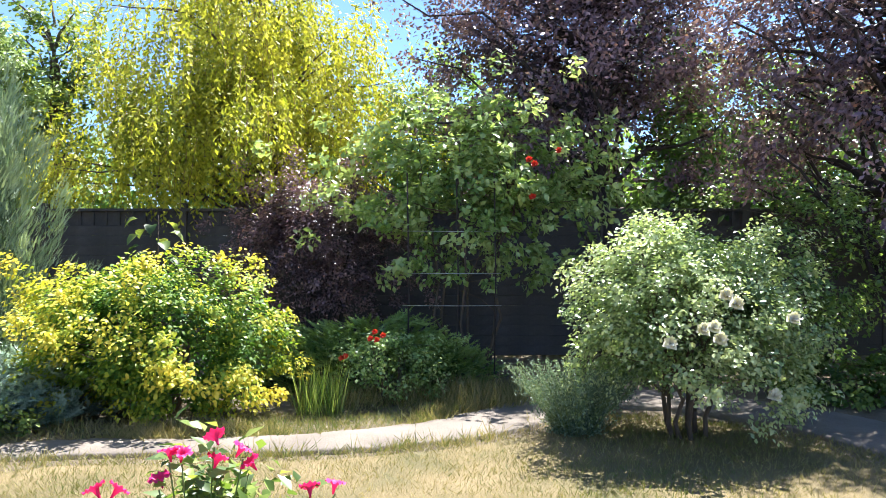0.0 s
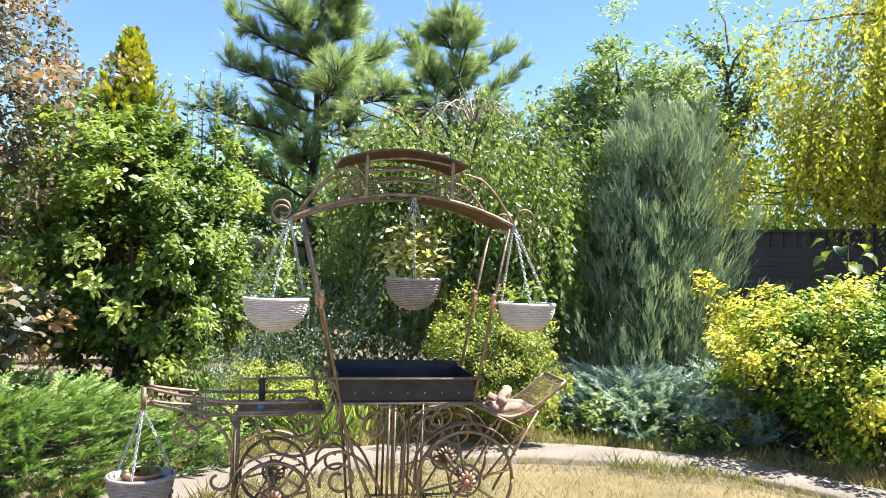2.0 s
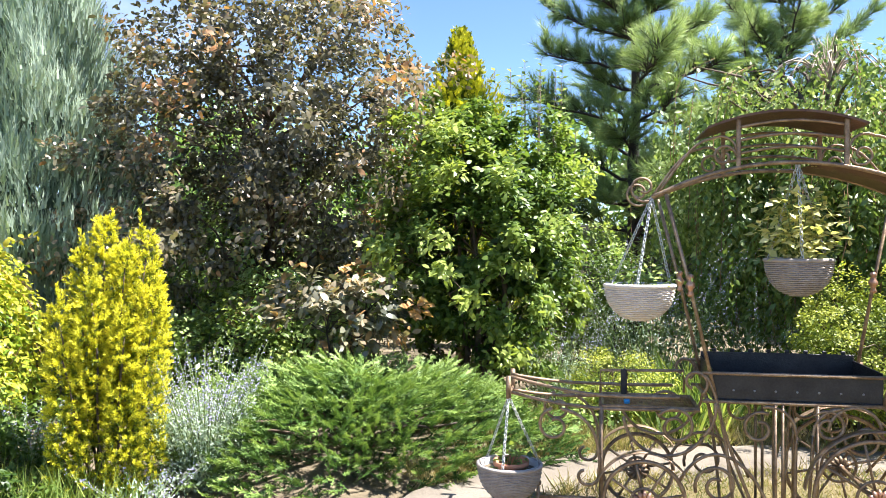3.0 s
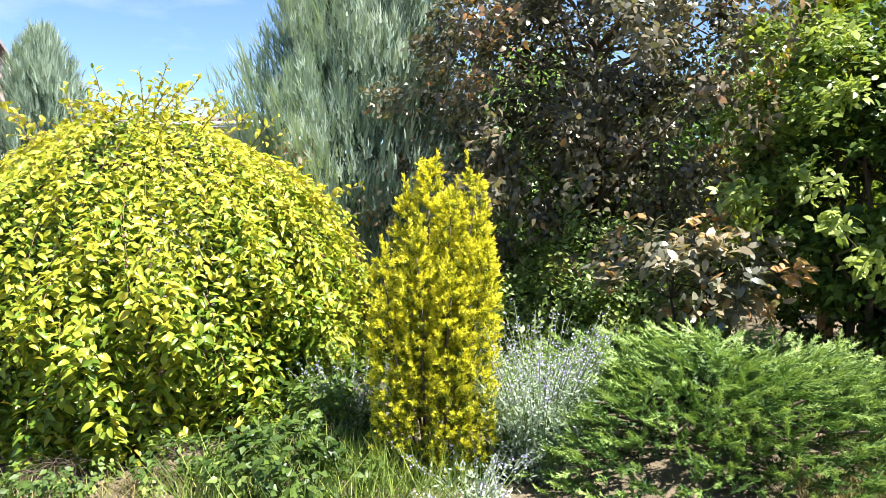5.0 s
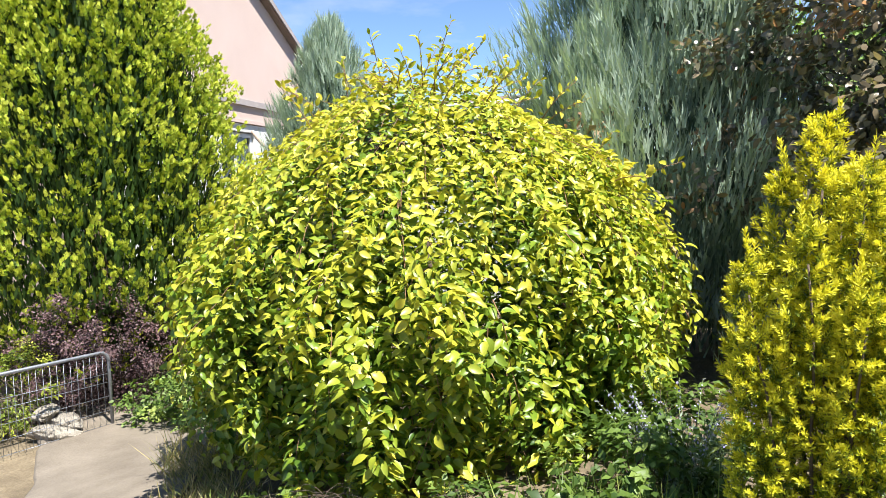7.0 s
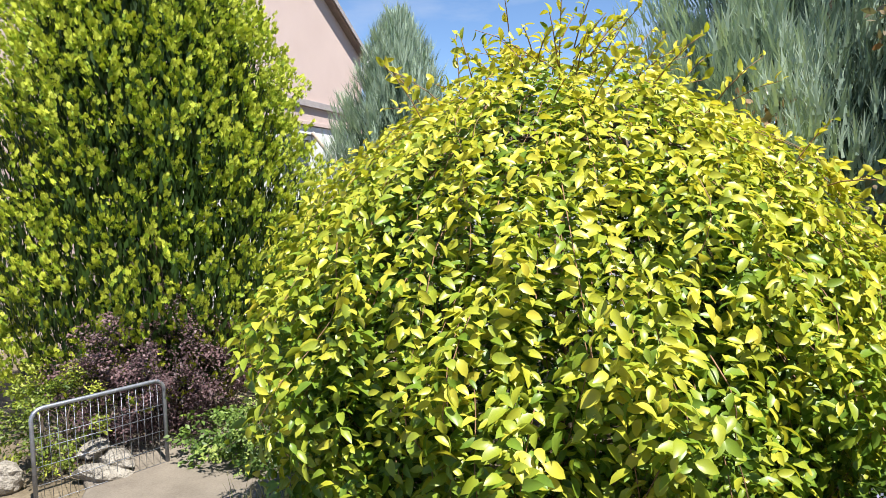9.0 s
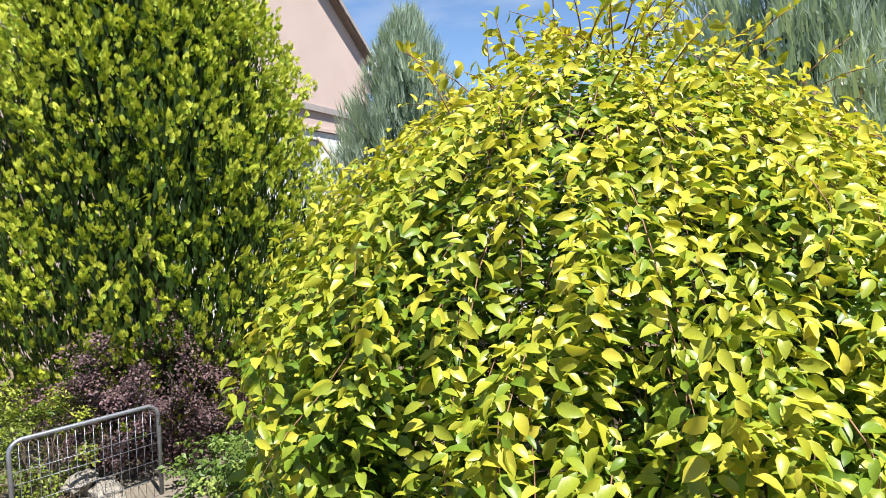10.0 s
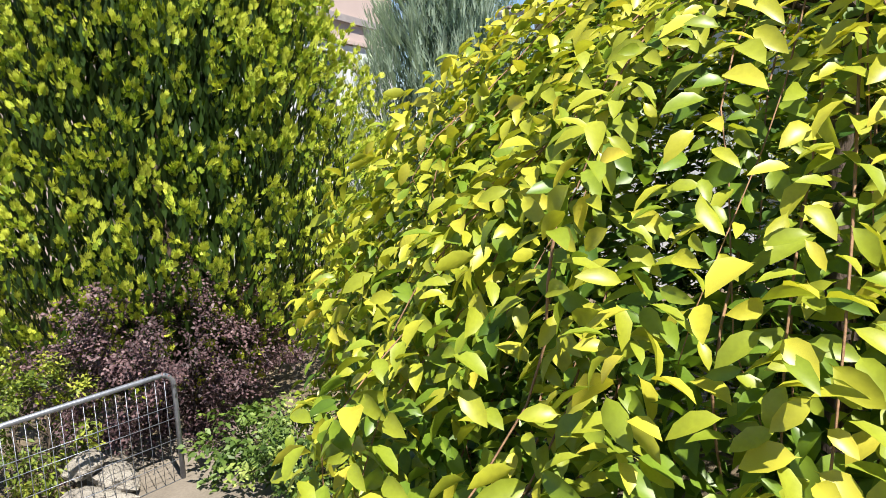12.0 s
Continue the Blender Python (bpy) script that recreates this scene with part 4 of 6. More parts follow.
def leafy(name, x, y, radii, zc, k, crad, per, size, mat, label, category, seed, width=0.6, template=T_LEAF2, wood=M_BARK, trunk=0.05, bias=0.0, up=0.5, droop=0.3, shell=0.45,
          stems=1, outer=0.5, lean=(0, 0), low=-1.0, boughs=40, group="", wild=0.7, hollow=None):
    """Shrub or tree: stems, boughs to each clump, and a crown of leaves in clumps."""
    r = np.random.default_rng(seed)
    rnd = random.Random(seed)
    e = plant(name, x, y, label, category, group)
    c0 = np.array((lean[0], lean[1], zc))
    cen = lumps(r, k, radii, shell, low) + c0
    cen = cen[cen[:, 2] > 0.06]
    if hollow is not None:
        cen = cen[hollow(cen)]
    crs = crad * r.uniform(0.65, 1.35, len(cen))
    pos = clumped(r, cen, crs, per)
    cent = np.repeat(cen, per, 0)
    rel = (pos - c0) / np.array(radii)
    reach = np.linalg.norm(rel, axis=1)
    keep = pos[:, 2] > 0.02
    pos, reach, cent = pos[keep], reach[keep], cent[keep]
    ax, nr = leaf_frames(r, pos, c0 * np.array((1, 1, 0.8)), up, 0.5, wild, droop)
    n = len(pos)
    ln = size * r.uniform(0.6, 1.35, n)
    # tone rises from inner to outer leaves and varies by clump
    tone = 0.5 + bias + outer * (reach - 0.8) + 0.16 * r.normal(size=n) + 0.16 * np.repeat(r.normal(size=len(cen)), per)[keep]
    b, bg = Buf(), Buf()
    for s in range(stems):
        a = 2 * math.pi * s / max(stems, 1) + rnd.random()
        s0 = 0.12 * radii[0] * (stems > 1)
        top = c0 + np.array((math.cos(a) * radii[0] * 0.3 * (stems > 1), math.sin(a) * radii[1] * 0.3 * (stems > 1), radii[2] * 0.35))
        trk = bough(b, (s0 * math.cos(a), s0 * math.sin(a), -0.03), top, trunk, trunk * 0.35, 0, 7, 8, 0.03, rnd)
        for i in rnd.sample(range(len(cen)), min(len(cen), max(3, boughs // stems))):
            q = cen[i]
            st = min(trk, key=lambda p: abs(p.z - max(0.15, q[2] - 0.6 * radii[2] * rnd.random() - 0.1)))
            bough(bg, st, q, trunk * 0.4, trunk * 0.08, 0.04, 5, 5, 0.06, rnd)
    w_ = part("trunk" if stems == 1 else "stem", b, wood, e)
    if stems > 1:
        w_["kind"] = "stuff"
    part("bough", bg, wood, e)["kind"] = "stuff"
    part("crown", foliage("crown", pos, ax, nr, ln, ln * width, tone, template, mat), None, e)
    return e


def conifer(name, x, y, radius, height, n, size, width, template, mat, label, category, seed, base=0.1, power=0.8, upright=0.9, wood=M_BARK, tips=1, bias=0.0, ragged=0.14, group="", ribs=9, tilt=0.0, clump=14, fan=0.12, core=0, burst=0.0):
    """Upright evergreen: sprays pointing up and outward over a ribbed cone."""
    r = np.random.default_rng(seed)
    e = plant(name, x, y, label, category, group)
    kc = max(1, n // clump)
    n = kc * clump
    u = np.repeat(r.random(kc) ** 0.8, clump)
    lead = np.repeat(r.integers(0, tips, kc), clump)
    la = 2 * math.pi * np.arange(tips) / max(tips, 1) + seed
    off = radius * 0.42 * (tips > 1)
    hs = height * (1 - 0.16 * r.random(tips) * (np.arange(tips) > 0))
    w = np.repeat(r.random(kc) * 2 * math.pi, clump)
    prof = np.clip((1 - u) ** power, 0, 1) * (0.55 + 0.45 * np.minimum(1, u / 0.22))
    rr = (radius - off * 0.75) * prof * (1 + ragged * np.sin(ribs * w + 9 * u + lead) + ragged * np.sin(23 * u + 3 * w)) * (1 - 0.4 * np.repeat(r.random(kc), clump) ** 2.0)
    ox, oy = off * np.cos(la)[lead] * (1 - 0.25 * u), off * np.sin(la)[lead] * (1 - 0.25 * u)
    pos = np.stack([ox + rr * np.cos(w), oy + rr * np.sin(w), base + u * (hs[lead] - base) + tilt * rr], 1)
    out = np.stack([np.cos(w), np.sin(w), np.zeros(n)], 1)
    rise = np.tile(np.arange(clump) / clump, kc)
    pos += (out * 0.35 + np.array((0, 0, upright))) * (fan * 1.6 * rise)[:, None] + r.normal(size=(n, 3)) * (fan * 0.33) * (1.15 - rise)[:, None]
    ax = unit(out * (1 - upright * 0.75) + np.array((0, 0, upright)) + 0.28 * rand_dirs(r, n))
    nr = unit(out + 0.5 * rand_dirs(r, n))
    if burst:
        # flame-shaped tufts that point outward and up; shade painted into the hollows between
        pos -= (out * 0.35 + np.array((0, 0, upright))) * (fan * 1.6 * rise)[:, None]
        pos[:, 0], pos[:, 1], pos[:, 2] = np.repeat(pos[::clump, 0], clump), np.repeat(pos[::clump, 1], clump), np.repeat(pos[::clump, 2], clump)
        rise = r.random(n) ** 0.7
        up = unit(out * 0.55 + np.array((0, 0, 1.0)) + np.repeat(0.3 * r.normal(size=(kc, 3)), clump, 0))
        size_c = burst * np.repeat(r.uniform(0.45, 1.55, kc), clump)
        pos += (up * (rise * 1.9)[:, None] + rand_dirs(r, n) * (0.62 * (1.05 - rise) ** 0.7)[:, None]) * size_c[:, None]
        ax = unit(up + 0.38 * rand_dirs(r, n))
        nr = unit(np.cross(ax, rand_dirs(r, n)) + 0.6 * out)
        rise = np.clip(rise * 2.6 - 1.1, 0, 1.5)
    # own paler tips; deeper sprays painted darker to stand for shaded gaps
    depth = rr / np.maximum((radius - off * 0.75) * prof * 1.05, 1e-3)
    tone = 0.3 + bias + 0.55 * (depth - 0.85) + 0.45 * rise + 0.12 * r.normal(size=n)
    ln = size * r.uniform(0.65, 1.35, n)
    b = Buf()
    rnd = random.Random(seed)
    for k in range(tips):
        bough(b, (0.2 * off * math.cos(la[k]), 0.2 * off * math.sin(la[k]), -0.03), (off * math.cos(la[k]) * 0.75, off * math.sin(la[k]) * 0.75, hs[k] * 0.97), 0.035 + 0.012 * height, 0.006, 0, 8, 7, 0.01, rnd)
    part("trunk", b, wood, e)
    # inner fill in a near-black tone: shade painted into the core
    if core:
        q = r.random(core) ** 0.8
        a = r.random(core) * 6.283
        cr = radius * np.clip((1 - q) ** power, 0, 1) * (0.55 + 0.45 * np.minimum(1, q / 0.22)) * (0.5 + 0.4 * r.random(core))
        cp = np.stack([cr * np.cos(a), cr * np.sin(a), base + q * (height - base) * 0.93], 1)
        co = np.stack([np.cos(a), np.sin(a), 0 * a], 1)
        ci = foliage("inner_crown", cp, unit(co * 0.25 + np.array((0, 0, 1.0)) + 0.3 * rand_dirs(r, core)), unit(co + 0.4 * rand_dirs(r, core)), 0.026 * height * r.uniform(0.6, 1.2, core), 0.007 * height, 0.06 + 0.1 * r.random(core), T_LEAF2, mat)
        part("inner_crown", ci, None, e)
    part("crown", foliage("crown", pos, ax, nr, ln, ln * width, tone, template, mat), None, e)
    return e


def strands(r, tops, lens, sway, step, pull=0.0, centre=(0, 0, 0)):
    """Points down hanging twigs: places, their directions, and polylines."""
    P, Dr, lines = [], [], []
    for p, ln in zip(tops, lens):
        d = unit(np.append((p - np.asarray(centre))[:2], 0.0))
        q, v = p.copy(), d * 0.5 + np.array((0, 0, 0.15))
        pts = [tuple(q)]
        for k in range(max(2, int(ln / step))):
            v = unit(v * 0.86 + np.array((0, 0, -0.22)) + sway * r.normal(size=3) * np.array((1, 1, 0.2)))
            q = q + v * step
            P.append(q.copy())
            Dr.append(v)
            pts.append(tuple(q))
        lines.append(pts)
    return np.array(P), np.array(Dr), lines


# weeping golden bush beside the path (the one walked up to)
def golden_weeper(x, y):
    r = np.random.default_rng(21)
    rnd = random.Random(21)
    e = plant("weeping_shrub", x, y, "large domed weeping shrub with golden-green oval leaves", "shrub")
    R, H = 1.59, 2.13 - ground_z(x, y)

    def dome(u, w, s=1.0):
        # u: 0 at the crown, 1 at the hem
        prof = math.sin(min(1.0, u * 1.3) * math.pi / 2) ** 0.9 * (1 - 0.12 * max(0, u - 0.72) / 0.28)
        zz = H * (1 - 0.99 * u ** 1.36)
        bump = 1 + 0.05 * math.sin(3 * w + 1) + 0.05 * math.sin(7 * w + 7 * u) + 0.045 * math.sin(13 * w - 17 * u) + 0.035 * math.sin(23 * w + 29 * u)
        return np.array((R * prof * bump * s * math.cos(w), 0.96 * R * prof * bump * s * math.sin(w), zz * (0.86 + 0.14 * s) * (1 + 0.03 * math.sin(5 * w + 2))))

    pos, ax, nr, tone, deep = [], [], [], [], []
    branch = Buf()
    for k in range(1900):
        w = rnd.random() * 2 * math.pi
        s = 1.04 - 0.32 * rnd.random() ** 1.1
        u0 = rnd.random() ** 0.75 * 0.8
        u1 = min(1.0, u0 + rnd.uniform(0.25, 0.6))
        dw = rnd.uniform(-0.18, 0.18)
        pts = []
        m = 12
        for i in range(m + 1):
            u = u0 + (u1 - u0) * i / m
            q = dome(u, w + dw * i / m + 0.03 * math.sin(3.0 * i / m + k), s + 0.05 * math.sin(math.pi * i / m))
            pts.append(q)
        if k % 5 == 0:
            branch.tube([tuple(p) for p in pts], [0.0026 - 0.0018 * i / m for i in range(m + 1)], 4)
        total = sum(np.linalg.norm(pts[i + 1] - pts[i]) for i in range(m))
        cnt = int(total / (0.034 if s > 0.87 else 0.04))
        for j in range(cnt):
            f = (j + rnd.random()) / cnt * m
            i = min(m - 1, int(f))
            p = pts[i] + (pts[i + 1] - pts[i]) * (f - i)
            d = unit(pts[i + 1] - pts[i])
            out = unit(np.array((p[0], p[1], 0.25 * (p[2] - 0.4))))
            sd = np.cross(d, out) * (1 if j % 2 else -1)
            pos.append(p + sd * rnd.uniform(0, 0.03) + out * rnd.uniform(-0.03, 0.04))
            ax.append(d * rnd.uniform(0.15, 0.8) + sd * rnd.uniform(0.5, 1.4) + out * rnd.uniform(0.0, 0.6) + np.array((0, 0, -0.1)) + 0.3 * r.normal(size=3))
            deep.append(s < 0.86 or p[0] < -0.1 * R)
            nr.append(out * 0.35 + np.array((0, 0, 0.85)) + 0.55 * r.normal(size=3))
            # yellower young tips; shade painted in as darker leaves inside and towards the hem
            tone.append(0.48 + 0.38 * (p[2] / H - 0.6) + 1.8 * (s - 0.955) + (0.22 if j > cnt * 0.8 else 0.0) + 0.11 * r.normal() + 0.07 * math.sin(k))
    # upright young shoots on top and one leaning out
    for k in range(64):
        w, u = rnd.random() * 6.28, rnd.random() * 0.24
        if k > 58:
            w, u = 1.5 + 0.12 * (k - 61), 0.42
        p = dome(u, w)
        d = unit(np.array((math.cos(w) * 0.7, math.sin(w) * 0.7, 0.9)) + 0.35 * r.normal(size=3))
        ln = rnd.uniform(0.16, 0.5)
        pts = [p + d * ln * t + np.array((0, 0, -0.25 * ln * t * t)) for t in (0, 0.35, 0.7, 1.0)]
        branch.tube([tuple(q) for q in pts], [0.004, 0.003, 0.0025, 0.0015], 4)
        for j in range(11):
            q = p + d * ln * (j + 1) / 11 + np.array((0, 0, -0.25 * ln * ((j + 1) / 11) ** 2))
            pos.append(q)
            ax.append(d * 0.7 + rand_dirs(r, 1)[0])
            nr.append(np.array((0, 0, 0.6)) + r.normal(size=3) * 0.6)
            deep.append(False)
            tone.append(0.72 + 0.15 * r.normal())
    pos, ax, nr, tone, deep = np.array(pos), np.array(ax), np.array(nr), np.array(tone), np.array(deep)
    ax, nr = unit(ax), unit(nr)
    ax = unit(ax - nr * np.sum(ax * nr, 1, keepdims=True) * 0.8)
    ln = r.uniform(0.046, 0.088, len(pos)) * (1.08 - 0.22 * np.clip(pos[:, 2] / H, 0, 1))
    tr = Buf()
    bough(tr, (0, 0, -0.05), (0.05, 0.02, H * 0.82), 0.055, 0.03, 0, 7, 8, 0.02, rnd)
    for k in range(16):
        w = k * 0.393
        q = dome(0.35, w, 0.8)
        bough(tr, (0.05, 0.02, H * 0.8), q, 0.018, 0.007, 0.16, 6, 6, 0.03, rnd)
    part("trunk", tr, M_BARK, e)
    part("branch", branch, M_TWIG, e, "thin reddish-brown twigs")["kind"] = "stuff"
    # the leaves nearest to the walk are single parts; the rest is one crown
    side = (pos[:, 0] * 0.98 + pos[:, 1] * 0.1) / R
    pick = np.argsort(-(side + 0.25 * tone + 0.15 * np.abs(pos[:, 2] / H - 0.6) * -1))[:280]
    rest = np.ones(len(pos), bool)
    rest[pick] = False
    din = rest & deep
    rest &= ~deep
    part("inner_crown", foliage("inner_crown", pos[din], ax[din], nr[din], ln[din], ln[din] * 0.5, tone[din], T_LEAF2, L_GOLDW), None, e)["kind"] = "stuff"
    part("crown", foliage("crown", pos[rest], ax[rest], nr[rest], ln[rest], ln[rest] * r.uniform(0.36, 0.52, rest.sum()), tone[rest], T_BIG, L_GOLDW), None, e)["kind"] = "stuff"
    kinds = [foliage("leaf", np.zeros((1, 3)), np.array([[1.0, 0, 0]]), np.array([[0, 0, 1.0]]), 1.0, wd, np.array([tn]), T_BIG, L_GOLDW) for wd, tn in ((0.46, 0.35), (0.54, 0.5), (0.44, 0.62), (0.56, 0.78), (0.5, 0.9))]
    for i in pick:
        lf = part("leaf", kinds[int(np.clip((tone[i] - 0.25) * 7, 0, 4))], None, e)
        a = Vector(ax[i])
        bv = Vector(nr[i]).cross(a).normalized()
        cv = a.cross(bv)
        m = Matrix((a, bv, cv)).transposed().to_4x4()
        lf.matrix_local = Matrix.Translation(Vector(pos[i])) @ m @ Matrix.Scale(ln[i], 4)
    return e


golden_weeper(-7.4, -2.55)

# golden yew column beside it
def yew(x, y):
    r = np.random.default_rng(31)
    rnd = random.Random(31)
    e = plant("golden_yew", x, y, "narrow columnar golden-yellow yew bush", "conifer")
    cols = [(0.0, -0.02, 1.86), (0.14, 0.1, 1.72), (-0.05, -0.15, 1.68), (0.08, 0.22, 1.8), (-0.17, 0.06, 1.68), (0.06, -0.27, 1.36), (0.2, -0.08, 1.5), (0.17, 0.26, 1.45), (-0.18, 0.25, 1.6), (-0.2, -0.18, 1.4), (0.25, 0.1, 1.3), (0.2, -0.24, 1.15)]
    pos, ax, tone, b = [], [], [], Buf()
    shoots = []
    for cx, cy, h in cols:
        cx, cy, h = cx * 0.95, cy * 0.95, h - 0.2
        bough(b, (cx * 0.3, cy * 0.3, -0.02), (cx, cy, h * 0.9), 0.009, 0.004, 0, 6, 6, 0.01, rnd)
        for k in range(int(h * 235)):
            u = rnd.random() ** 0.85
            w = rnd.random() * 6.283
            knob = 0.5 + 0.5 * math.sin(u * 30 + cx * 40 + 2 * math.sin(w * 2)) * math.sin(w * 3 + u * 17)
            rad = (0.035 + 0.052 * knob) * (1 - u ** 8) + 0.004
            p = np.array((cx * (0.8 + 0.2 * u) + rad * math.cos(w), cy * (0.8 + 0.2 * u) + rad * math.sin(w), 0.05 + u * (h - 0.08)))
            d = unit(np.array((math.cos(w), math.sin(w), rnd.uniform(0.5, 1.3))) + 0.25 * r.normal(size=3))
            # shade of the hollows between knobs painted into the tone; yellower higher up
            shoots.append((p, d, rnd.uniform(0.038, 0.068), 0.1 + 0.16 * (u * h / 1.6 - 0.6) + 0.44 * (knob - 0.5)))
        for k in range(rnd.randint(1, 3)):
            p = np.array((cx + rnd.uniform(-0.05, 0.05), cy + rnd.uniform(-0.05, 0.05), h - 0.05))
            shoots.append((p, unit(np.array((rnd.uniform(-0.15, 0.15), rnd.uniform(-0.15, 0.15), 1.0))), rnd.uniform(0.1, 0.17), 0.16))
    for p, d, ln, lift in shoots:
        m = int(28 * ln / 0.05) if ln < 0.1 else int(30 * ln / 0.06)
        f = 0.1 + 0.9 * r.random(m)
        sd = unit(np.cross(rand_dirs(r, m), d))
        pos.append(p + d * (f * ln)[:, None])
        ax.append(sd * (1.0 - 0.55 * f)[:, None] + d * (0.35 + 0.5 * f)[:, None])
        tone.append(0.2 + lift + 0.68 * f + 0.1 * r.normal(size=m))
    pos, ax, tone = np.concatenate(pos), unit(np.concatenate(ax)), np.concatenate(tone)
    ln = r.uniform(0.018, 0.028, len(pos))
    part("stem", b, M_BARK, e)["kind"] = "stuff"
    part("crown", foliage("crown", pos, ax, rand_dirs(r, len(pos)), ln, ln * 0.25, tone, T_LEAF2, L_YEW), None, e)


yew(-5.8, -0.34)

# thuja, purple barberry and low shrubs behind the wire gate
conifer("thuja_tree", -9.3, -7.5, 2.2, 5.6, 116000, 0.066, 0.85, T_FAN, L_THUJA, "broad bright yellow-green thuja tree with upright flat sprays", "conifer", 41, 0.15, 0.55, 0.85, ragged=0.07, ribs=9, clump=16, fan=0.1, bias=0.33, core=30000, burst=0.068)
leafy("barberry_shrub", -8.45, -6.55, (0.98, 0.62, 0.62), 0.58, 260, 0.13, 120, 0.024, L_BARB, "dark purple barberry shrub behind the wire gate", "shrub", 42, 0.7, stems=7, trunk=0.014, wood=M_DARKBARK)
leafy("low_yellow_shrub", -7.47, -6.72, (0.45, 0.4, 0.4), 0.4, 70, 0.1, 60, 0.035, L_BOX, "small yellow-green shrub beside the wire gate", "shrub", 43, 0.5, stems=4, trunk=0.01, bias=0.0)
leafy("low_green_shrub", -8.1, -5.15, (0.35, 0.32, 0.3), 0.32, 50, 0.09, 45, 0.03, L_FLOWERG, "small light green bush at the path's edge", "shrub", 44, 0.5, stems=4, trunk=0.008)

# blue junipers
conifer("blue_juniper", -9.6, -1.3, 1.65, 4.6, 36000, 0.17, 1.0, T_FINE, L_BLUEJ, "tall blue-grey juniper with feathery upright branches", "conifer", 51, 0.1, 0.8, 0.95, tips=1, ragged=0.18, fan=0.24, clump=22, bias=0.22, core=12000)
conifer("blue_juniper", -13.75, -7.0, 2.2, 4.6, 18000, 0.19, 0.9, T_FINE, L_BLUEJ, "broad blue-grey juniper in front of the house", "conifer", 52, 0.1, 0.85, 0.95, tips=1, ragged=0.12, fan=0.2, bias=0.22, core=9000)
conifer("grey_juniper", -4.8, 7.35, 1.12, 3.2, 20000, 0.12, 1.15, T_FINE, L_GREYJ, "broad grey-green juniper with loose upright branches", "conifer", 53, 0.1, 0.62, 0.85, tips=5, ragged=0.27, fan=0.2, bias=0.2, core=8000, ribs=5, clump=22)
# golden conifer and vine tops behind the green shrub
conifer("golden_conifer", -9.5, 3.4, 1.25, 4.0, 14000, 0.075, 0.9, T_FAN, L_YEW, "tall golden-tipped conifer behind the shrubs", "conifer", 54, 0.3, 0.85, 0.8, ragged=0.2, bias=0.02, fan=0.1, core=5000)


# spreading junipers
def spreading(name, x, y, rx, ry, h, n, mat, label, seed, size=0.16, template=T_SPRAY, width=0.16, bias=0.0, rz=0.0):
    r = np.random.default_rng(seed)
    e = plant(name, x, y, label, "juniper")
    kc = n // 14
    n = kc * 14
    w, q = np.repeat(r.random(kc) * 6.283, 14), np.repeat(r.random(kc) ** 0.55, 14)
    lump = 1 + 0.16 * np.sin(4 * w + seed) + 0.1 * np.sin(9 * w)
    px_, py_ = rx * q * np.cos(w) * lump, ry * q * np.sin(w) * lump
    top = h * (1 - q ** 2.6) ** 0.7 * (1 + 0.15 * np.sin(px_ * 5 + seed) * np.sin(py_ * 6)) + 0.05
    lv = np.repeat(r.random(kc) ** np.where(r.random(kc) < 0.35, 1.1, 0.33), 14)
    rise = np.tile(np.arange(14) / 13, kc)
    lead = unit(np.stack([np.cos(w), np.sin(w), 0.45 + 0 * w], 1) + np.repeat(0.4 * r.normal(size=(kc, 3)) * np.array((1, 1, 0.5)), 14, 0))
    pos = np.stack([px_, py_, top * lv * 0.92], 1) + lead * ((rise - 0.4) * size * 1.9)[:, None]
    pos[:, 2] = np.maximum(pos[:, 2], 0.015)
    ax = unit(lead + 0.55 * rand_dirs(r, n) * (1.1 - rise)[:, None])
    nr = unit(np.array((0, 0, 1.0)) + 0.6 * r.normal(size=(n, 3)))
    # darker towards the lower sprays, paler along each shoot to its tip
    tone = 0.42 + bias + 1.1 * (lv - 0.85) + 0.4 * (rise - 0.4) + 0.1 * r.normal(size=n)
    ln = size * r.uniform(0.6, 1.4, n)
    b = Buf()
    rnd = random.Random(seed)
    for k in range(14):
        a = k * 0.449
        bough(b, (0, 0, -0.02), (rx * 0.75 * math.cos(a), ry * 0.75 * math.sin(a), h * 0.55), 0.02, 0.006, 0.08, 5, 5, 0.04, rnd)
    part("branch", b, M_BARK, e)["kind"] = "stuff"
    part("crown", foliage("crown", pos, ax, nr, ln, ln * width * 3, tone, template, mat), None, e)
    return e


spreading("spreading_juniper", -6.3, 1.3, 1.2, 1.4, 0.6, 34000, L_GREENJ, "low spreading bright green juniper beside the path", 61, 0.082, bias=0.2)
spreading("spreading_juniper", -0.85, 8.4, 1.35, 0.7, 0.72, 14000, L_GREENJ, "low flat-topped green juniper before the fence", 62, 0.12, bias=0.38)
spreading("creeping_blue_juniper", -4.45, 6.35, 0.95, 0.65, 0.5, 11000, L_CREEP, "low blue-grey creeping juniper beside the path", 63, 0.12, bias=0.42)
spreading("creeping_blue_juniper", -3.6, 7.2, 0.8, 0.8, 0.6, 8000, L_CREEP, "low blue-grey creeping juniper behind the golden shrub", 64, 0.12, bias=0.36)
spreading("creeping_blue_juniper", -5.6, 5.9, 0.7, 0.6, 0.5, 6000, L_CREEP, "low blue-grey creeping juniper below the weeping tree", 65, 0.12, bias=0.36)

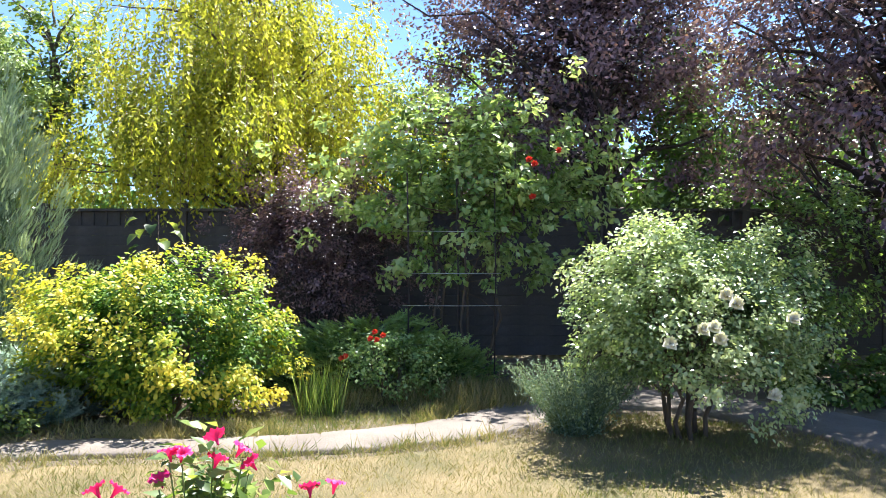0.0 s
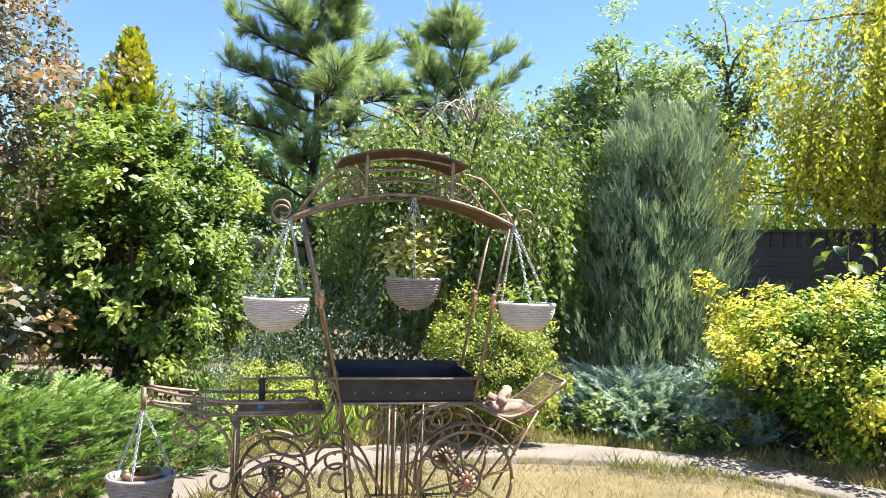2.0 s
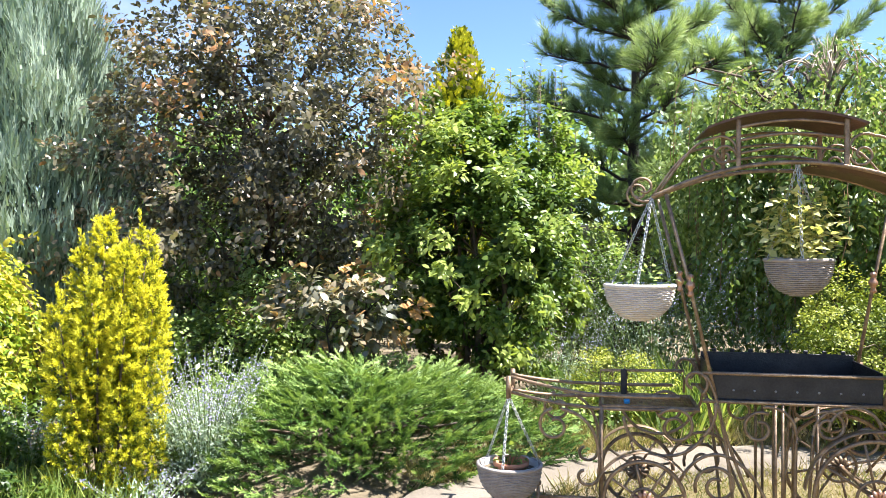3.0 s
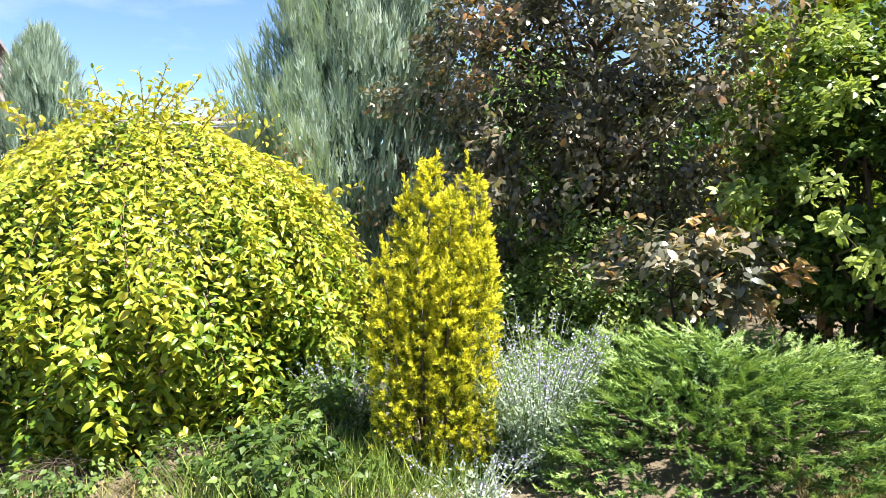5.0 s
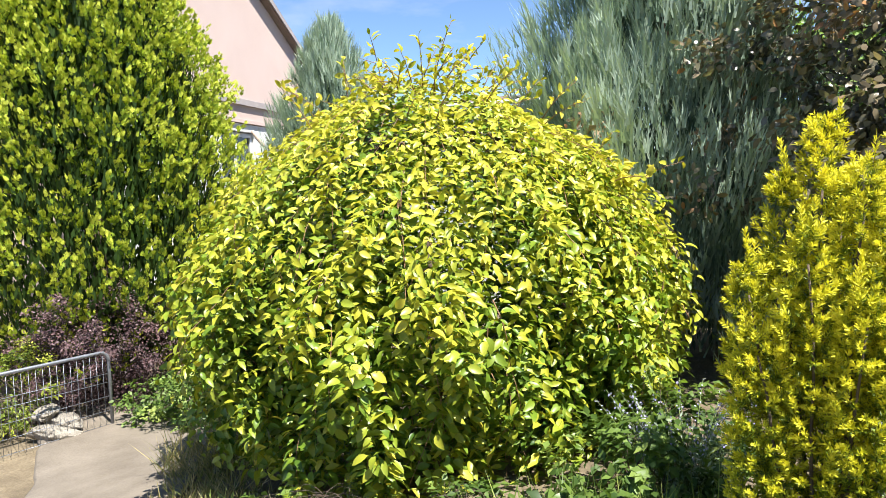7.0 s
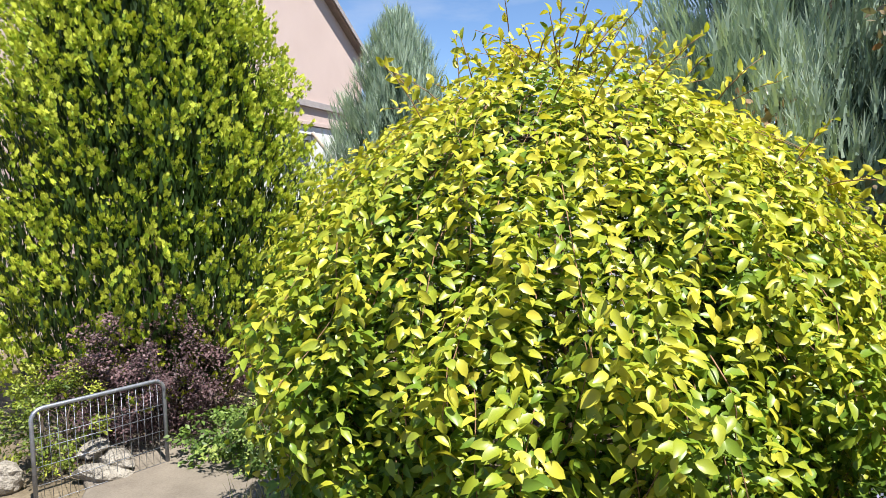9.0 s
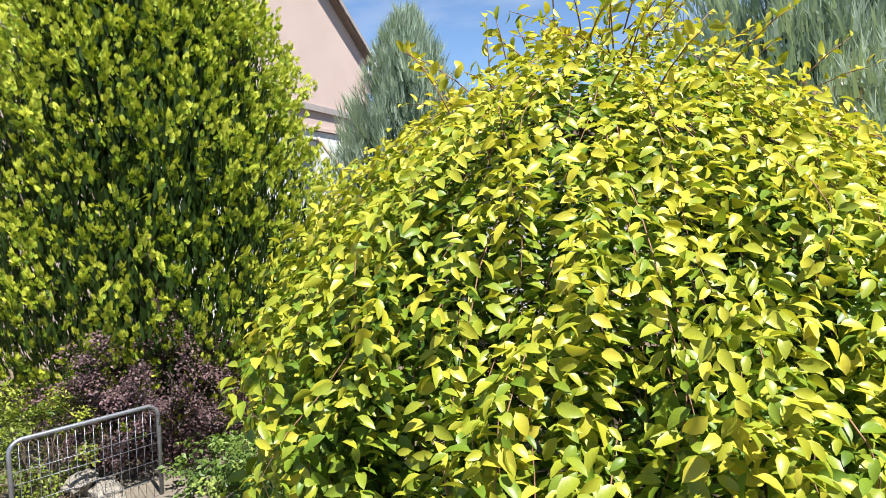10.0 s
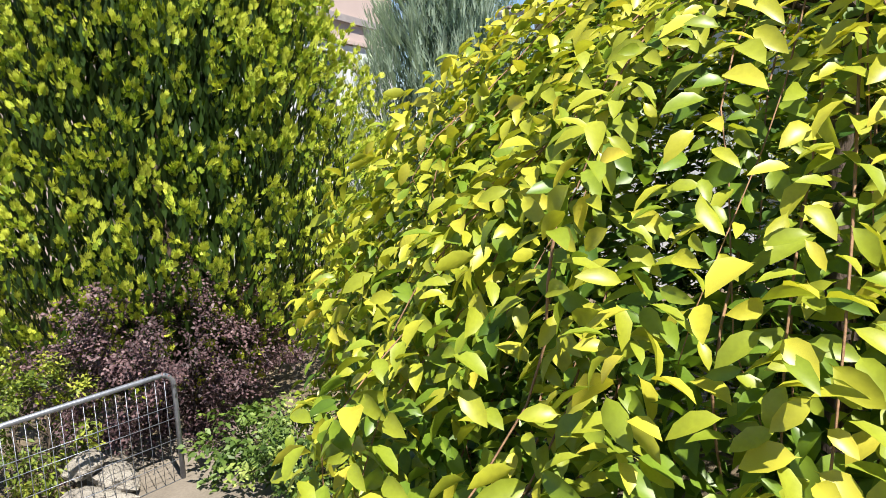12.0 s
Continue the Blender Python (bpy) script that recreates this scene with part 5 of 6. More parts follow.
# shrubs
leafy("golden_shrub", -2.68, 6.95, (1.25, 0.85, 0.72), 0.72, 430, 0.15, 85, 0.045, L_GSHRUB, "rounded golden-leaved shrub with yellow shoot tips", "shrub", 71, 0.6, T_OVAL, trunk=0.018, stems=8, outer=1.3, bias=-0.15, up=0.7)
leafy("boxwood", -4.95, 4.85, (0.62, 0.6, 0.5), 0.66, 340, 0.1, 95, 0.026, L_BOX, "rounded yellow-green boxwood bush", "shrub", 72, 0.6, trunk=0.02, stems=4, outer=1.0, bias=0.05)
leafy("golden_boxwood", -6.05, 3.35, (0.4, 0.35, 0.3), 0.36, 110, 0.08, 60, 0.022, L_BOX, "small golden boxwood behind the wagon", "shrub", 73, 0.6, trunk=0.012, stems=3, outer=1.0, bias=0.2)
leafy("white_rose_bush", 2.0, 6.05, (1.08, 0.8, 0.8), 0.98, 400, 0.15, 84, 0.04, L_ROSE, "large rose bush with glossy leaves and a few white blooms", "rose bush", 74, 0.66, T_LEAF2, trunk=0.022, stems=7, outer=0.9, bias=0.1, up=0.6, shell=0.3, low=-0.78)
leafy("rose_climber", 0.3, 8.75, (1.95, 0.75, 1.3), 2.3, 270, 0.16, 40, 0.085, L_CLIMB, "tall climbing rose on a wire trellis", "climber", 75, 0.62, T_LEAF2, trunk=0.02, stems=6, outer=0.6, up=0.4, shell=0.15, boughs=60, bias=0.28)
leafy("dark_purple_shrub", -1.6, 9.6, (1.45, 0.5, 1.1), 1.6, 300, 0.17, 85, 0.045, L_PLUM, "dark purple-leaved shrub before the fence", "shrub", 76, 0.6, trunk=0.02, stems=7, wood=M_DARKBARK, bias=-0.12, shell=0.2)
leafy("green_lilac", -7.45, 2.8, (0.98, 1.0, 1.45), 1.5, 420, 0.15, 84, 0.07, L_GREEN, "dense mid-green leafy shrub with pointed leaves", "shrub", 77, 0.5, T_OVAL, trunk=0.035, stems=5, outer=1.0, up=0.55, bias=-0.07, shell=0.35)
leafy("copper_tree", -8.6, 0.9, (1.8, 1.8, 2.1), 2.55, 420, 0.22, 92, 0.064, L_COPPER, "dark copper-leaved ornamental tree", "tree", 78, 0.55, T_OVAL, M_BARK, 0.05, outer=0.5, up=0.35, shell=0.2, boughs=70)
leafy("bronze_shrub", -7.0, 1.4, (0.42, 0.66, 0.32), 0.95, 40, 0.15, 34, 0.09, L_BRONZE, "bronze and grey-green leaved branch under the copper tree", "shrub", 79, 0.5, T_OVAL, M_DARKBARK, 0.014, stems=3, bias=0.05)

# dark understorey
for q, (x, y, a, z) in enumerate([(-9.6, 1.9, 0.8, 0.9), (-9.9, 0.4, 0.9, 1.0), (-9.3, -0.3, 0.6, 0.6), (-8.2, 0.2, 0.5, 0.45), (-8.9, 4.6, 0.9, 1.1), (-8.4, 5.0, 0.6, 0.7), (-8.1, 1.2, 0.6, 0.75), (-7.8, 0.5, 0.5, 0.5), (-8.9, 1.0, 0.9, 1.2), (-10.6, 1.2, 1.2, 1.6)]):
    leafy("understorey_shrub", x, y, (a, a, z * 0.9), z * 0.9, 90, 0.2, 60, 0.055, L_GREEN if q % 3 == 1 else L_CLIMB, "dark green shrub filling the bed under the trees", "shrub", 140 + q, 0.6, T_LEAF2, trunk=0.015, stems=4, group="understorey shrubs")

# purple plums by the fence
leafy("purple_plum_tree", 2.25, 10.25, (2.8, 1.9, 2.9), 4.9, 620, 0.34, 95, 0.074, L_PLUM, "large dark purple-leaved plum tree", "tree", 81, 0.55, T_LEAF2, M_DARKBARK, 0.1, up=0.4, shell=0.15, boughs=110, low=-0.85, lean=(0, 1.0))
leafy("purple_plum_tree", 5.3, 8.6, (2.2, 2.0, 2.9), 4.1, 460, 0.34, 85, 0.074, L_PLUM, "dark purple-leaved plum tree in shade", "tree", 82, 0.55, T_LEAF2, M_DARKBARK, 0.12, up=0.4, shell=0.2, boughs=110, low=-0.8)
leafy("shade_shrub", 3.9, 8.6, (1.3, 0.8, 1.0), 1.3, 120, 0.2, 60, 0.06, L_CLIMB, "dark green shrub in the shade of the plum", "shrub", 83, 0.6, T_LEAF2, trunk=0.02, stems=6, bias=-0.15)
leafy("ivy_groundcover", 4.1, 7.6, (0.9, 0.6, 0.28), 0.22, 80, 0.14, 50, 0.06, L_GREEN, "low shiny green groundcover beside the path", "groundcover", 84, 0.75, T_LEAF4, trunk=0.006, stems=5, up=0.9)

# yellow willow behind the fence
def weeping_tree(name, x, y, h, R, dome_h, count, lens, leaf, width, mat, label, seed, wood, trunk, step=0.045, low=0.4, bias=0.0, tpl=T_LEAF2, top_twigs=False, squash=1.0, masses=0, taper=0.0):
    r = np.random.default_rng(seed)
    rnd = random.Random(seed)
    e = plant(name, x, y, label, "tree")
    d = rand_dirs(r, count * 3)
    d = d[d[:, 2] > -0.05][:count]
    rad = 0.25 + 0.75 * r.random((len(d), 1)) ** 0.55
    lob = 1 + 0.16 * np.sin(5 * np.arctan2(d[:, 1], d[:, 0]) + seed)[:, None]
    tops = d * np.array((R, R * squash, dome_h)) * rad * lob + np.array((0, 0, h - dome_h))
    tops[:, :2] *= (1 - taper * np.clip(d[:, 2], 0, 1) ** 1.5)[:, None]
    if masses:
        # hanging masses with gaps between them
        own = r.integers(0, masses, len(tops))
        tops = tops[own] * (1.0 + 0.12 * r.normal(size=(len(tops), 1)) * 0.4) + r.normal(size=tops.shape) * np.array((0.2, 0.2, 0.16)) * (R / 2.7)
    P, Dr, lines = strands(r, tops, lens[0] + (lens[1] - lens[0]) * r.random(len(tops)), 0.07, step)
    ok = P[:, 2] > low
    P, Dr = P[ok], Dr[ok]
    b, bg = Buf(), Buf()
    trk = bough(b, (0, 0, -0.05), (0.05, 0, h - dome_h * 0.35), trunk, trunk * 0.5, 0, 8, 10, 0.015, rnd)
    for i in rnd.sample(range(len(tops)), min(len(tops), 90)):
        st = min(trk, key=lambda p: abs(p.z - max(0.4, tops[i][2] - 0.9)))
        bough(bg, st, tops[i], trunk * 0.35, 0.006, 0.25, 6, 5, 0.03, rnd)
    part("trunk", b, wood, e)
    part("bough", bg, wood, e)["kind"] = "stuff"
    if top_twigs:
        tb_ = Buf()
        for k in range(16):
            a = k * 0.393 + rnd.random() * 0.3
            q = (0.75 * R * 0.55 * math.cos(a), 0.75 * R * 0.55 * math.sin(a), h - 0.28)
            bough(tb_, (0.05, 0, h - 0.25), q, 0.014, 0.005, 0.3, 8, 5, 0.03, rnd)
            bough(tb_, (0.05, 0, h - 0.2), (0.12 * math.cos(a), 0.12 * math.sin(a), h + rnd.uniform(0.1, 0.3)), 0.008, 0.003, 0, 4, 4, 0.05, rnd)
        part("bare_twig", tb_, M_PALETWIG, e, "pale bare twigs at the crown")["kind"] = "stuff"
    tw = Buf()
    for pts in lines[::6]:
        tw.tube([p for p in pts[::3] if p[2] > low] or pts[:2], 0.0035, 3)
    part("hanging_twig", tw, M_TWIG, e)["kind"] = "stuff"
    n = len(P)
    sd = unit(np.cross(Dr, rand_dirs(r, n)))
    ax = unit(Dr * 0.75 + sd * 0.7)
    nr = unit(rand_dirs(r, n) + np.array((0, 0, 0.35)))
    ln = leaf * r.uniform(0.6, 1.35, n)
    tone = 0.5 + bias + 0.18 * r.normal(size=n) + 0.24 * np.sin(2.1 * P[:, 0] + 1.3 * P[:, 2]) * np.sin(1.7 * P[:, 1] + 2.3 * P[:, 2])
    part("crown", foliage("crown", P + 0.02 * r.normal(size=(n, 3)), ax, nr, ln, ln * width, tone, tpl, mat), None, e)
    return e


weeping_tree("yellow_willow", -3.1, 12.4, 6.7, 2.7, 3.7, 4700, (0.4, 1.35), 0.08, 0.42, L_YWIL, "tall yellow-leaved weeping willow behind the fence", 91, M_BARK, 0.12, 0.045, 1.7, masses=230, taper=0.45)
weeping_tree("weeping_mulberry", -6.75, 6.3, 3.35, 1.5, 1.15, 1750, (0.7, 2.4), 0.07, 0.52, L_WEEP, "domed weeping tree with trailing green branches", 92, M_BARK, 0.09, 0.042, 0.12, top_twigs=True, bias=-0.08, masses=420)


# pines behind
def pine(x, y, h, seed, label, whorls=9, reach=2.0, first=1.2, rise=(0.1, 0.42)):
    """Open pine: whorled limbs carrying side shoots, each a brush of long needles."""
    r = np.random.default_rng(seed)
    rnd = random.Random(seed)
    e = plant("pine_tree", x, y, label, "pine", "pines")
    b, bl_ = Buf(), Buf()
    bough(b, (0, 0, -0.05), (0, 0, h), 0.15, 0.02, 0, 10, 8, 0.006, rnd)
    pos, ax, tone, size = [], [], [], []

    def brush(p, d, ln, lift):
        for q in range(max(3, int(ln / 0.07))):
            f = q / max(3, int(ln / 0.07))
            pos.append(p + d * (ln * f))
            ax.append(d + Vector((rnd.gauss(0, 0.12), rnd.gauss(0, 0.12), rnd.gauss(0, 0.12))))
            tone.append(0.4 + lift + 0.5 * f + rnd.gauss(0, 0.1))
            size.append(rnd.uniform(0.25, 0.36))

    for k in range(whorls):
        z = first + (h - first) * (k + rnd.uniform(-0.3, 0.3)) / whorls
        ln = reach * (1 - (z / h) ** 2.4) * rnd.uniform(0.85, 1.15) + 0.4
        for j in range(4):
            a = j * 1.571 + k * 0.9 + rnd.uniform(-0.5, 0.5)
            l2 = ln * rnd.uniform(0.35, 1.2)
            tip = Vector((l2 * math.cos(a), l2 * math.sin(a), z + l2 * rnd.uniform(*rise)))
            pts = bough(bl_, (0, 0, z), tip, 0.034, 0.01, -0.06, 7, 5, 0.025, rnd)
            fwd = Vector((math.cos(a), math.sin(a), 0.25))
            sd = Vector((-math.sin(a), math.cos(a), 0))
            for q in range(int(18 + 22 * l2)):
                f = 0.2 + 0.8 * rnd.random() ** 0.85
                i = min(6, int(f * 7))
                p = pts[i].lerp(pts[i + 1], f * 7 - i)
                d = (fwd * rnd.uniform(0.0, 0.9) + sd * rnd.uniform(-1.2, 1.2) + Vector((0, 0, rnd.uniform(-0.1, 1.1)))).normalized()
                sl = rnd.uniform(0.18, 0.55)
                bl_.tube([p, p + d * sl], [0.008, 0.004], 4)
                brush(p + d * (sl * 0.3), d, sl * 0.75, 0.14 * d.z)
    for q in range(9):
        d = Vector((rnd.uniform(-0.5, 0.5), rnd.uniform(-0.5, 0.5), 1)).normalized()
        brush(Vector((0, 0, h - 0.1 * q)), d, 0.4, 0.2)
    pos, ax = np.array([tuple(p) for p in pos]), np.array([tuple(p) for p in ax])
    ln = np.array(size)
    part("trunk", b, M_DARKBARK, e)
    part("limb", bl_, M_DARKBARK, e)["kind"] = "stuff"
    part("crown", foliage("crown", pos, unit(ax), rand_dirs(r, len(pos)), ln, ln * 0.8, np.array(tone), T_PINE, L_PINE), None, e)


pine(-12.0, 7.7, 7.4, 101, "large open-branched green pine behind the garden", 13, 1.75, 1.2, (0.05, 0.6))
pine(-13.4, 12.4, 7.6, 102, "pine with upright young candles behind the garden", 11, 1.6, 1.6, (0.5, 1.1))
leafy("background_tree", -8.3, 11.8, (1.7, 1.5, 1.9), 3.6, 330, 0.32, 110, 0.12, L_PINE, "rounded mid-green tree behind the weeping tree", "tree", 103, 0.4, T_LEAF2, M_BARK, 0.12, bias=0.1, outer=0.8)
leafy("poplar_tree", -6.9, 13.2, (1.1, 1.1, 1.9), 4.4, 120, 0.26, 45, 0.09, L_WEEP, "slender grey-green poplar behind the fence", "tree", 104, 0.8, T_LEAF2, M_BARK, 0.09, shell=0.15)
vs = plant("upright_shoots", -10.4, 4.75, "tall upright leafy shoots against the sky", "shrub")
vr = np.random.default_rng(105)
vb, vp, va = Buf(), [], []
for k in range(16):
    x0, y0 = vr.uniform(-0.45, 0.45), vr.uniform(-0.75, 0.75)
    zt = 3.4 + 1.05 * vr.random() - 0.5 * abs(y0)
    vb.tube([(x0 * 0.5, y0 * 0.6, 0), (x0 * 0.8, y0 * 0.9, zt * 0.6), (x0, y0, zt)], [0.014, 0.009, 0.004], 5)
    for z in np.arange(1.2, zt, 0.085):
        for s in (0, 3.14):
            a = s + z * 19
            vp.append((x0 * (0.8 + 0.2 * z / zt), y0 * (0.9 + 0.1 * z / zt), z))
            va.append((math.cos(a), math.sin(a), 0.35))
part("stem", vb, M_BARK, vs)["kind"] = "stuff"
vp, va = np.array(vp), np.array(va)
part("foliage", foliage("foliage", vp, va, rand_dirs(vr, len(vp)) * 0.5 + np.array((0, 0, 1.0)), 0.11, 0.055, vr.random(len(vp)), T_LEAF4, L_WEEP), None, vs)
for q, (x, y, s_) in enumerate([(-13.5, 1.2, 1.0), (-14, 4.6, 1.1), (-13.6, -2.2, 0.55), (-10.5, 14.2, 1.1), (0.5, 14.0, 1.35), (3.2, 13.6, 1.5), (5.6, 12.6, 1.4), (8.5, 9.0, 1.3), (8.2, 4.5, 1.1)]):
    leafy("background_tree", x, y, (1.8 * s_, 1.8 * s_, 1.6 * s_), 1.9 * s_, 170, 0.36 * s_, 75, 0.14, L_CLIMB, "dark green tree beyond the garden", "tree", 110 + q, 0.6, T_LEAF2, M_BARK, 0.1, bias=-0.25, group="trees beyond the garden")

# ---- house and shed ----
HG = -0.72
HYAW = 9
house = thing("house", pose(-14.36, -9.63, HG, 0, 0, HYAW), "pink rendered gabled house with a white lower wall and window", "house", "", "structure")
HW, HE, PITCH = 3.5, 5.2, 0.47


def gable_wall(b, y0, y1):
    """Upper gable as one thick slab."""
    pr_ = [(-HW, 3.6), (HW, 3.6), (HW, HE), (0, HE + HW * PITCH), (-HW, HE)]
    o = len(b.v)
    b.v += [(x, y0, z) for x, z in pr_] + [(x, y1, z) for x, z in pr_]
    b.f += [tuple(o + i for i in range(5)), tuple(o + 9 - i for i in range(5))] + [(o + i, o + 5 + i, o + 5 + (i + 1) % 5, o + (i + 1) % 5) for i in range(5)]


gb = Buf()
gable_wall(gb, 0.0, -0.25)
part("gable_wall", gb, M_WALL, house, "pink rendered gable", False)
part("pink_band", Buf().box(-HW, -0.25, 3.52, HW, 0.03, 3.595), M_WALL, house, "", False)
ledge = Buf()
ledge.box(-HW - 0.02, -0.25, 3.86, HW + 0.02, 0.06, 3.98)
part("ledge", ledge, M_TRIMGREY, house, "grey ledge under the gable", False)
WX0, WX1, WZ0, WZ1 = -1.2, 0.15, 2.3, 3.36
WM = (WX0 + WX1) / 2
wl = Buf()
wl.box(-HW, -0.25, 0, WX0, -0.02, 3.51).box(WX1, -0.25, 0, HW, -0.02, 3.51).box(WX0, -0.25, 0, WX1, -0.02, WZ0).box(WX0, -0.25, WZ1, WX1, -0.02, 3.51)
part("lower_wall", wl, M_WHITEWALL, house, "white painted lower wall", False)
win = part("window", Buf().box(WX0 + 0.02, -0.17, WZ0 + 0.02, WX0 + 0.1, -0.1, WZ1 - 0.02).box(WX1 - 0.1, -0.17, WZ0 + 0.02, WX1 - 0.02, -0.1, WZ1 - 0.02).box(WX0 + 0.1, -0.17, WZ1 - 0.1, WX1 - 0.1, -0.1, WZ1 - 0.02)
           .box(WX0 + 0.1, -0.17, WZ0 + 0.02, WX1 - 0.1, -0.1, WZ0 + 0.1).box(WM - 0.03, -0.17, WZ0 + 0.1, WM + 0.03, -0.1, WZ1 - 0.1), M_WHITEWALL, house, "white window frame", False)
part("pane", Buf().box(WX0 + 0.1, -0.145, WZ0 + 0.1, WM - 0.03, -0.135, WZ1 - 0.1), M_GLASS, win, "", False)
part("pane", Buf().box(WM + 0.03, -0.145, WZ0 + 0.1, WX1 - 0.1, -0.135, WZ1 - 0.1), M_GLASS, win, "", False)
part("side_wall", Buf().box(-HW, -7, 0, -HW + 0.25, -0.25, HE).box(HW - 0.25, -7, 0, HW, -0.25, HE), M_WALL, house, "", False)
part("back_wall", Buf().box(-HW + 0.25, -7, 0, HW - 0.25, -6.75, HE), M_WALL, house, "", False)
for sx in (-1, 1):
    rb = Buf()
    ex, ez = sx * (HW + 0.12), HE - 0.1
    az = HE - 0.1 + (HW + 0.12) * PITCH + 0.1
    for y in (0.16, -7.2):
        rb.v += [(ex, y, ez), (0, y, az), (0, y, az + 0.2), (ex, y, ez + 0.16)]
    rb.f += [(0, 1, 2, 3), (7, 6, 5, 4), (0, 4, 5, 1), (1, 5, 6, 2), (2, 6, 7, 3), (3, 7, 4, 0)]
    part("roof", rb, M_ROOFEDGE, house, "brown roof with a boxed rake", False)
    vb = Buf()
    vb.v += [(ex, 0.165, ez + 0.015), (0, 0.165, az + 0.02), (0, 0.165, az + 0.13), (ex, 0.165, ez + 0.11), (ex, 0.19, ez + 0.015), (0, 0.19, az + 0.02), (0, 0.19, az + 0.13), (ex, 0.19, ez + 0.11)]
    vb.f += [(0, 1, 2, 3), (7, 6, 5, 4), (0, 4, 5, 1), (1, 5, 6, 2), (2, 6, 7, 3), (3, 7, 4, 0)]
    part("rake_board", vb, M_TRIMGREY, house, "", False)
dish = thing("satellite_dish", pose(-17.6, -9.75, 4.02, 70, 0, -20), "round white satellite dish on the house corner", "satellite dish")
part("dish", Buf().revolve([(0.001, -0.07), (0.2, -0.05), (0.36, 0.0), (0.375, 0.012), (0.36, 0.012), (0.2, -0.035), (0.001, -0.055)], 32), M_WHITEWALL, dish)
part("arm", Buf().tube([(0, -0.3, 0), (0, -0.1, 0.35)], 0.012, 6).tube([(0, 0, -0.06), (0, -0.1, -0.3)], 0.02, 6), M_GALV, dish)
pole = part("wooden_pole", Buf().tube([(-14.7, -9.3, 2.6), (-15.6, -9.15, 1.75), (-17.2, -9.0, -0.68)], 0.035, 8), M_PALETWIG, None)
tagged(pole, "pale wooden pole leaning by the house wall", "pole")

shed = thing("shed", pose(-13.9, -3.9, 0), "low shed with a dark corrugated slate roof", "shed", "", "structure")
part("shed_wall", Buf().box(-1.2, -1.6, -0.4, 1.0, 1.3, 2.55), M_WHITEWALL, shed, "pale shed wall", False)
rbuf = Buf()
for i in range(61):
    y = -1.9 + 3.5 * i / 60
    z = 0.03 * math.cos(2 * math.pi * y / 0.15)
    rbuf.v += [(-1.5, y, 2.95 + z), (1.3, y, 2.62 + z), (1.3, y, 2.6 + z), (-1.5, y, 2.93 + z)]
for i in range(60):
    for k in range(4):
        rbuf.f.append((i * 4 + k, i * 4 + (k + 1) % 4, i * 4 + 4 + (k + 1) % 4, i * 4 + 4 + k))
part("shed_roof", rbuf, M_SLATE, shed, "wavy slate sheets")
part("gutter", Buf().tube([(1.34, -1.9, 2.56), (1.34, 1.6, 2.56)], 0.035, 8), M_WHITEWALL, shed)

# ---- wire gate, stones ----
gate = thing("wire_gate", pose(-7.91, -6.0, -0.69, 0, 0, math.degrees(math.atan2(-0.2, 0.99))), "low grey tubular gate panel with welded wire mesh", "gate")
GWd, GH = 1.02, 0.74
fr_pts = [(0, 0, 0), (0, 0, GH - 0.08)] + [(0.08 - 0.08 * math.cos(a), 0, GH - 0.08 + 0.08 * math.sin(a)) for a in (0.4, 0.8, 1.2)] + [(0.08, 0, GH), (GWd - 0.08, 0, GH)] + [(GWd - 0.08 + 0.08 * math.sin(a), 0, GH - 0.08 + 0.08 * math.cos(a)) for a in (0.4, 0.8, 1.2)] + [(GWd, 0, GH - 0.08), (GWd, 0, 0)]
part("tube_frame", Buf().tube(fr_pts, 0.016, 8), M_GALV, gate)
for k in range(1, 17):
    part("wire", Buf().tube([(GWd * k / 17, 0, 0.05), (GWd * k / 17, 0, GH - 0.02)], 0.002, 4), M_GALV, gate)
for z in (0.07, 0.2, 0.33, 0.46, 0.54):
    part("wire", Buf().tube([(0, 0.004, z), (GWd, 0.004, z)], 0.0024, 4), M_GALV, gate)


def stone(x, y, z, s, seed):
    q = random.Random(seed)
    bm = bmesh.new()
    bmesh.ops.create_icosphere(bm, subdivisions=3, radius=1.0)
    off = Vector((q.random() * 9, q.random() * 9, q.random() * 9))
    for v in bm.verts:
        k = 1 + 0.35 * noise.noise(v.co * 1.3 + off) + 0.14 * noise.noise(v.co * 4 + off)
        v.co = Vector((v.co.x * s[0] * k, v.co.y * s[1] * k, v.co.z * s[2] * k))
    me = bpy.data.meshes.new("stone")
    bm.to_mesh(me)
    bm.free()
    ob = part("stone", me, M_STONE, None)
    ob.matrix_world = pose(x, y, z, q.uniform(-20, 20), q.uniform(-20, 20), q.uniform(0, 180))
    tagged(ob, "rough pale limestone block beside the gate", "stone", "stones by the gate")


stone(-7.65, -6.3, -0.55, (0.2, 0.12, 0.08), 1)
stone(-7.5, -6.22, -0.62, (0.22, 0.14, 0.08), 2)
stone(-7.55, -6.4, -0.45, (0.13, 0.1, 0.06), 3)
stone(-7.05, -6.75, -0.55, (0.16, 0.13, 0.12), 4)

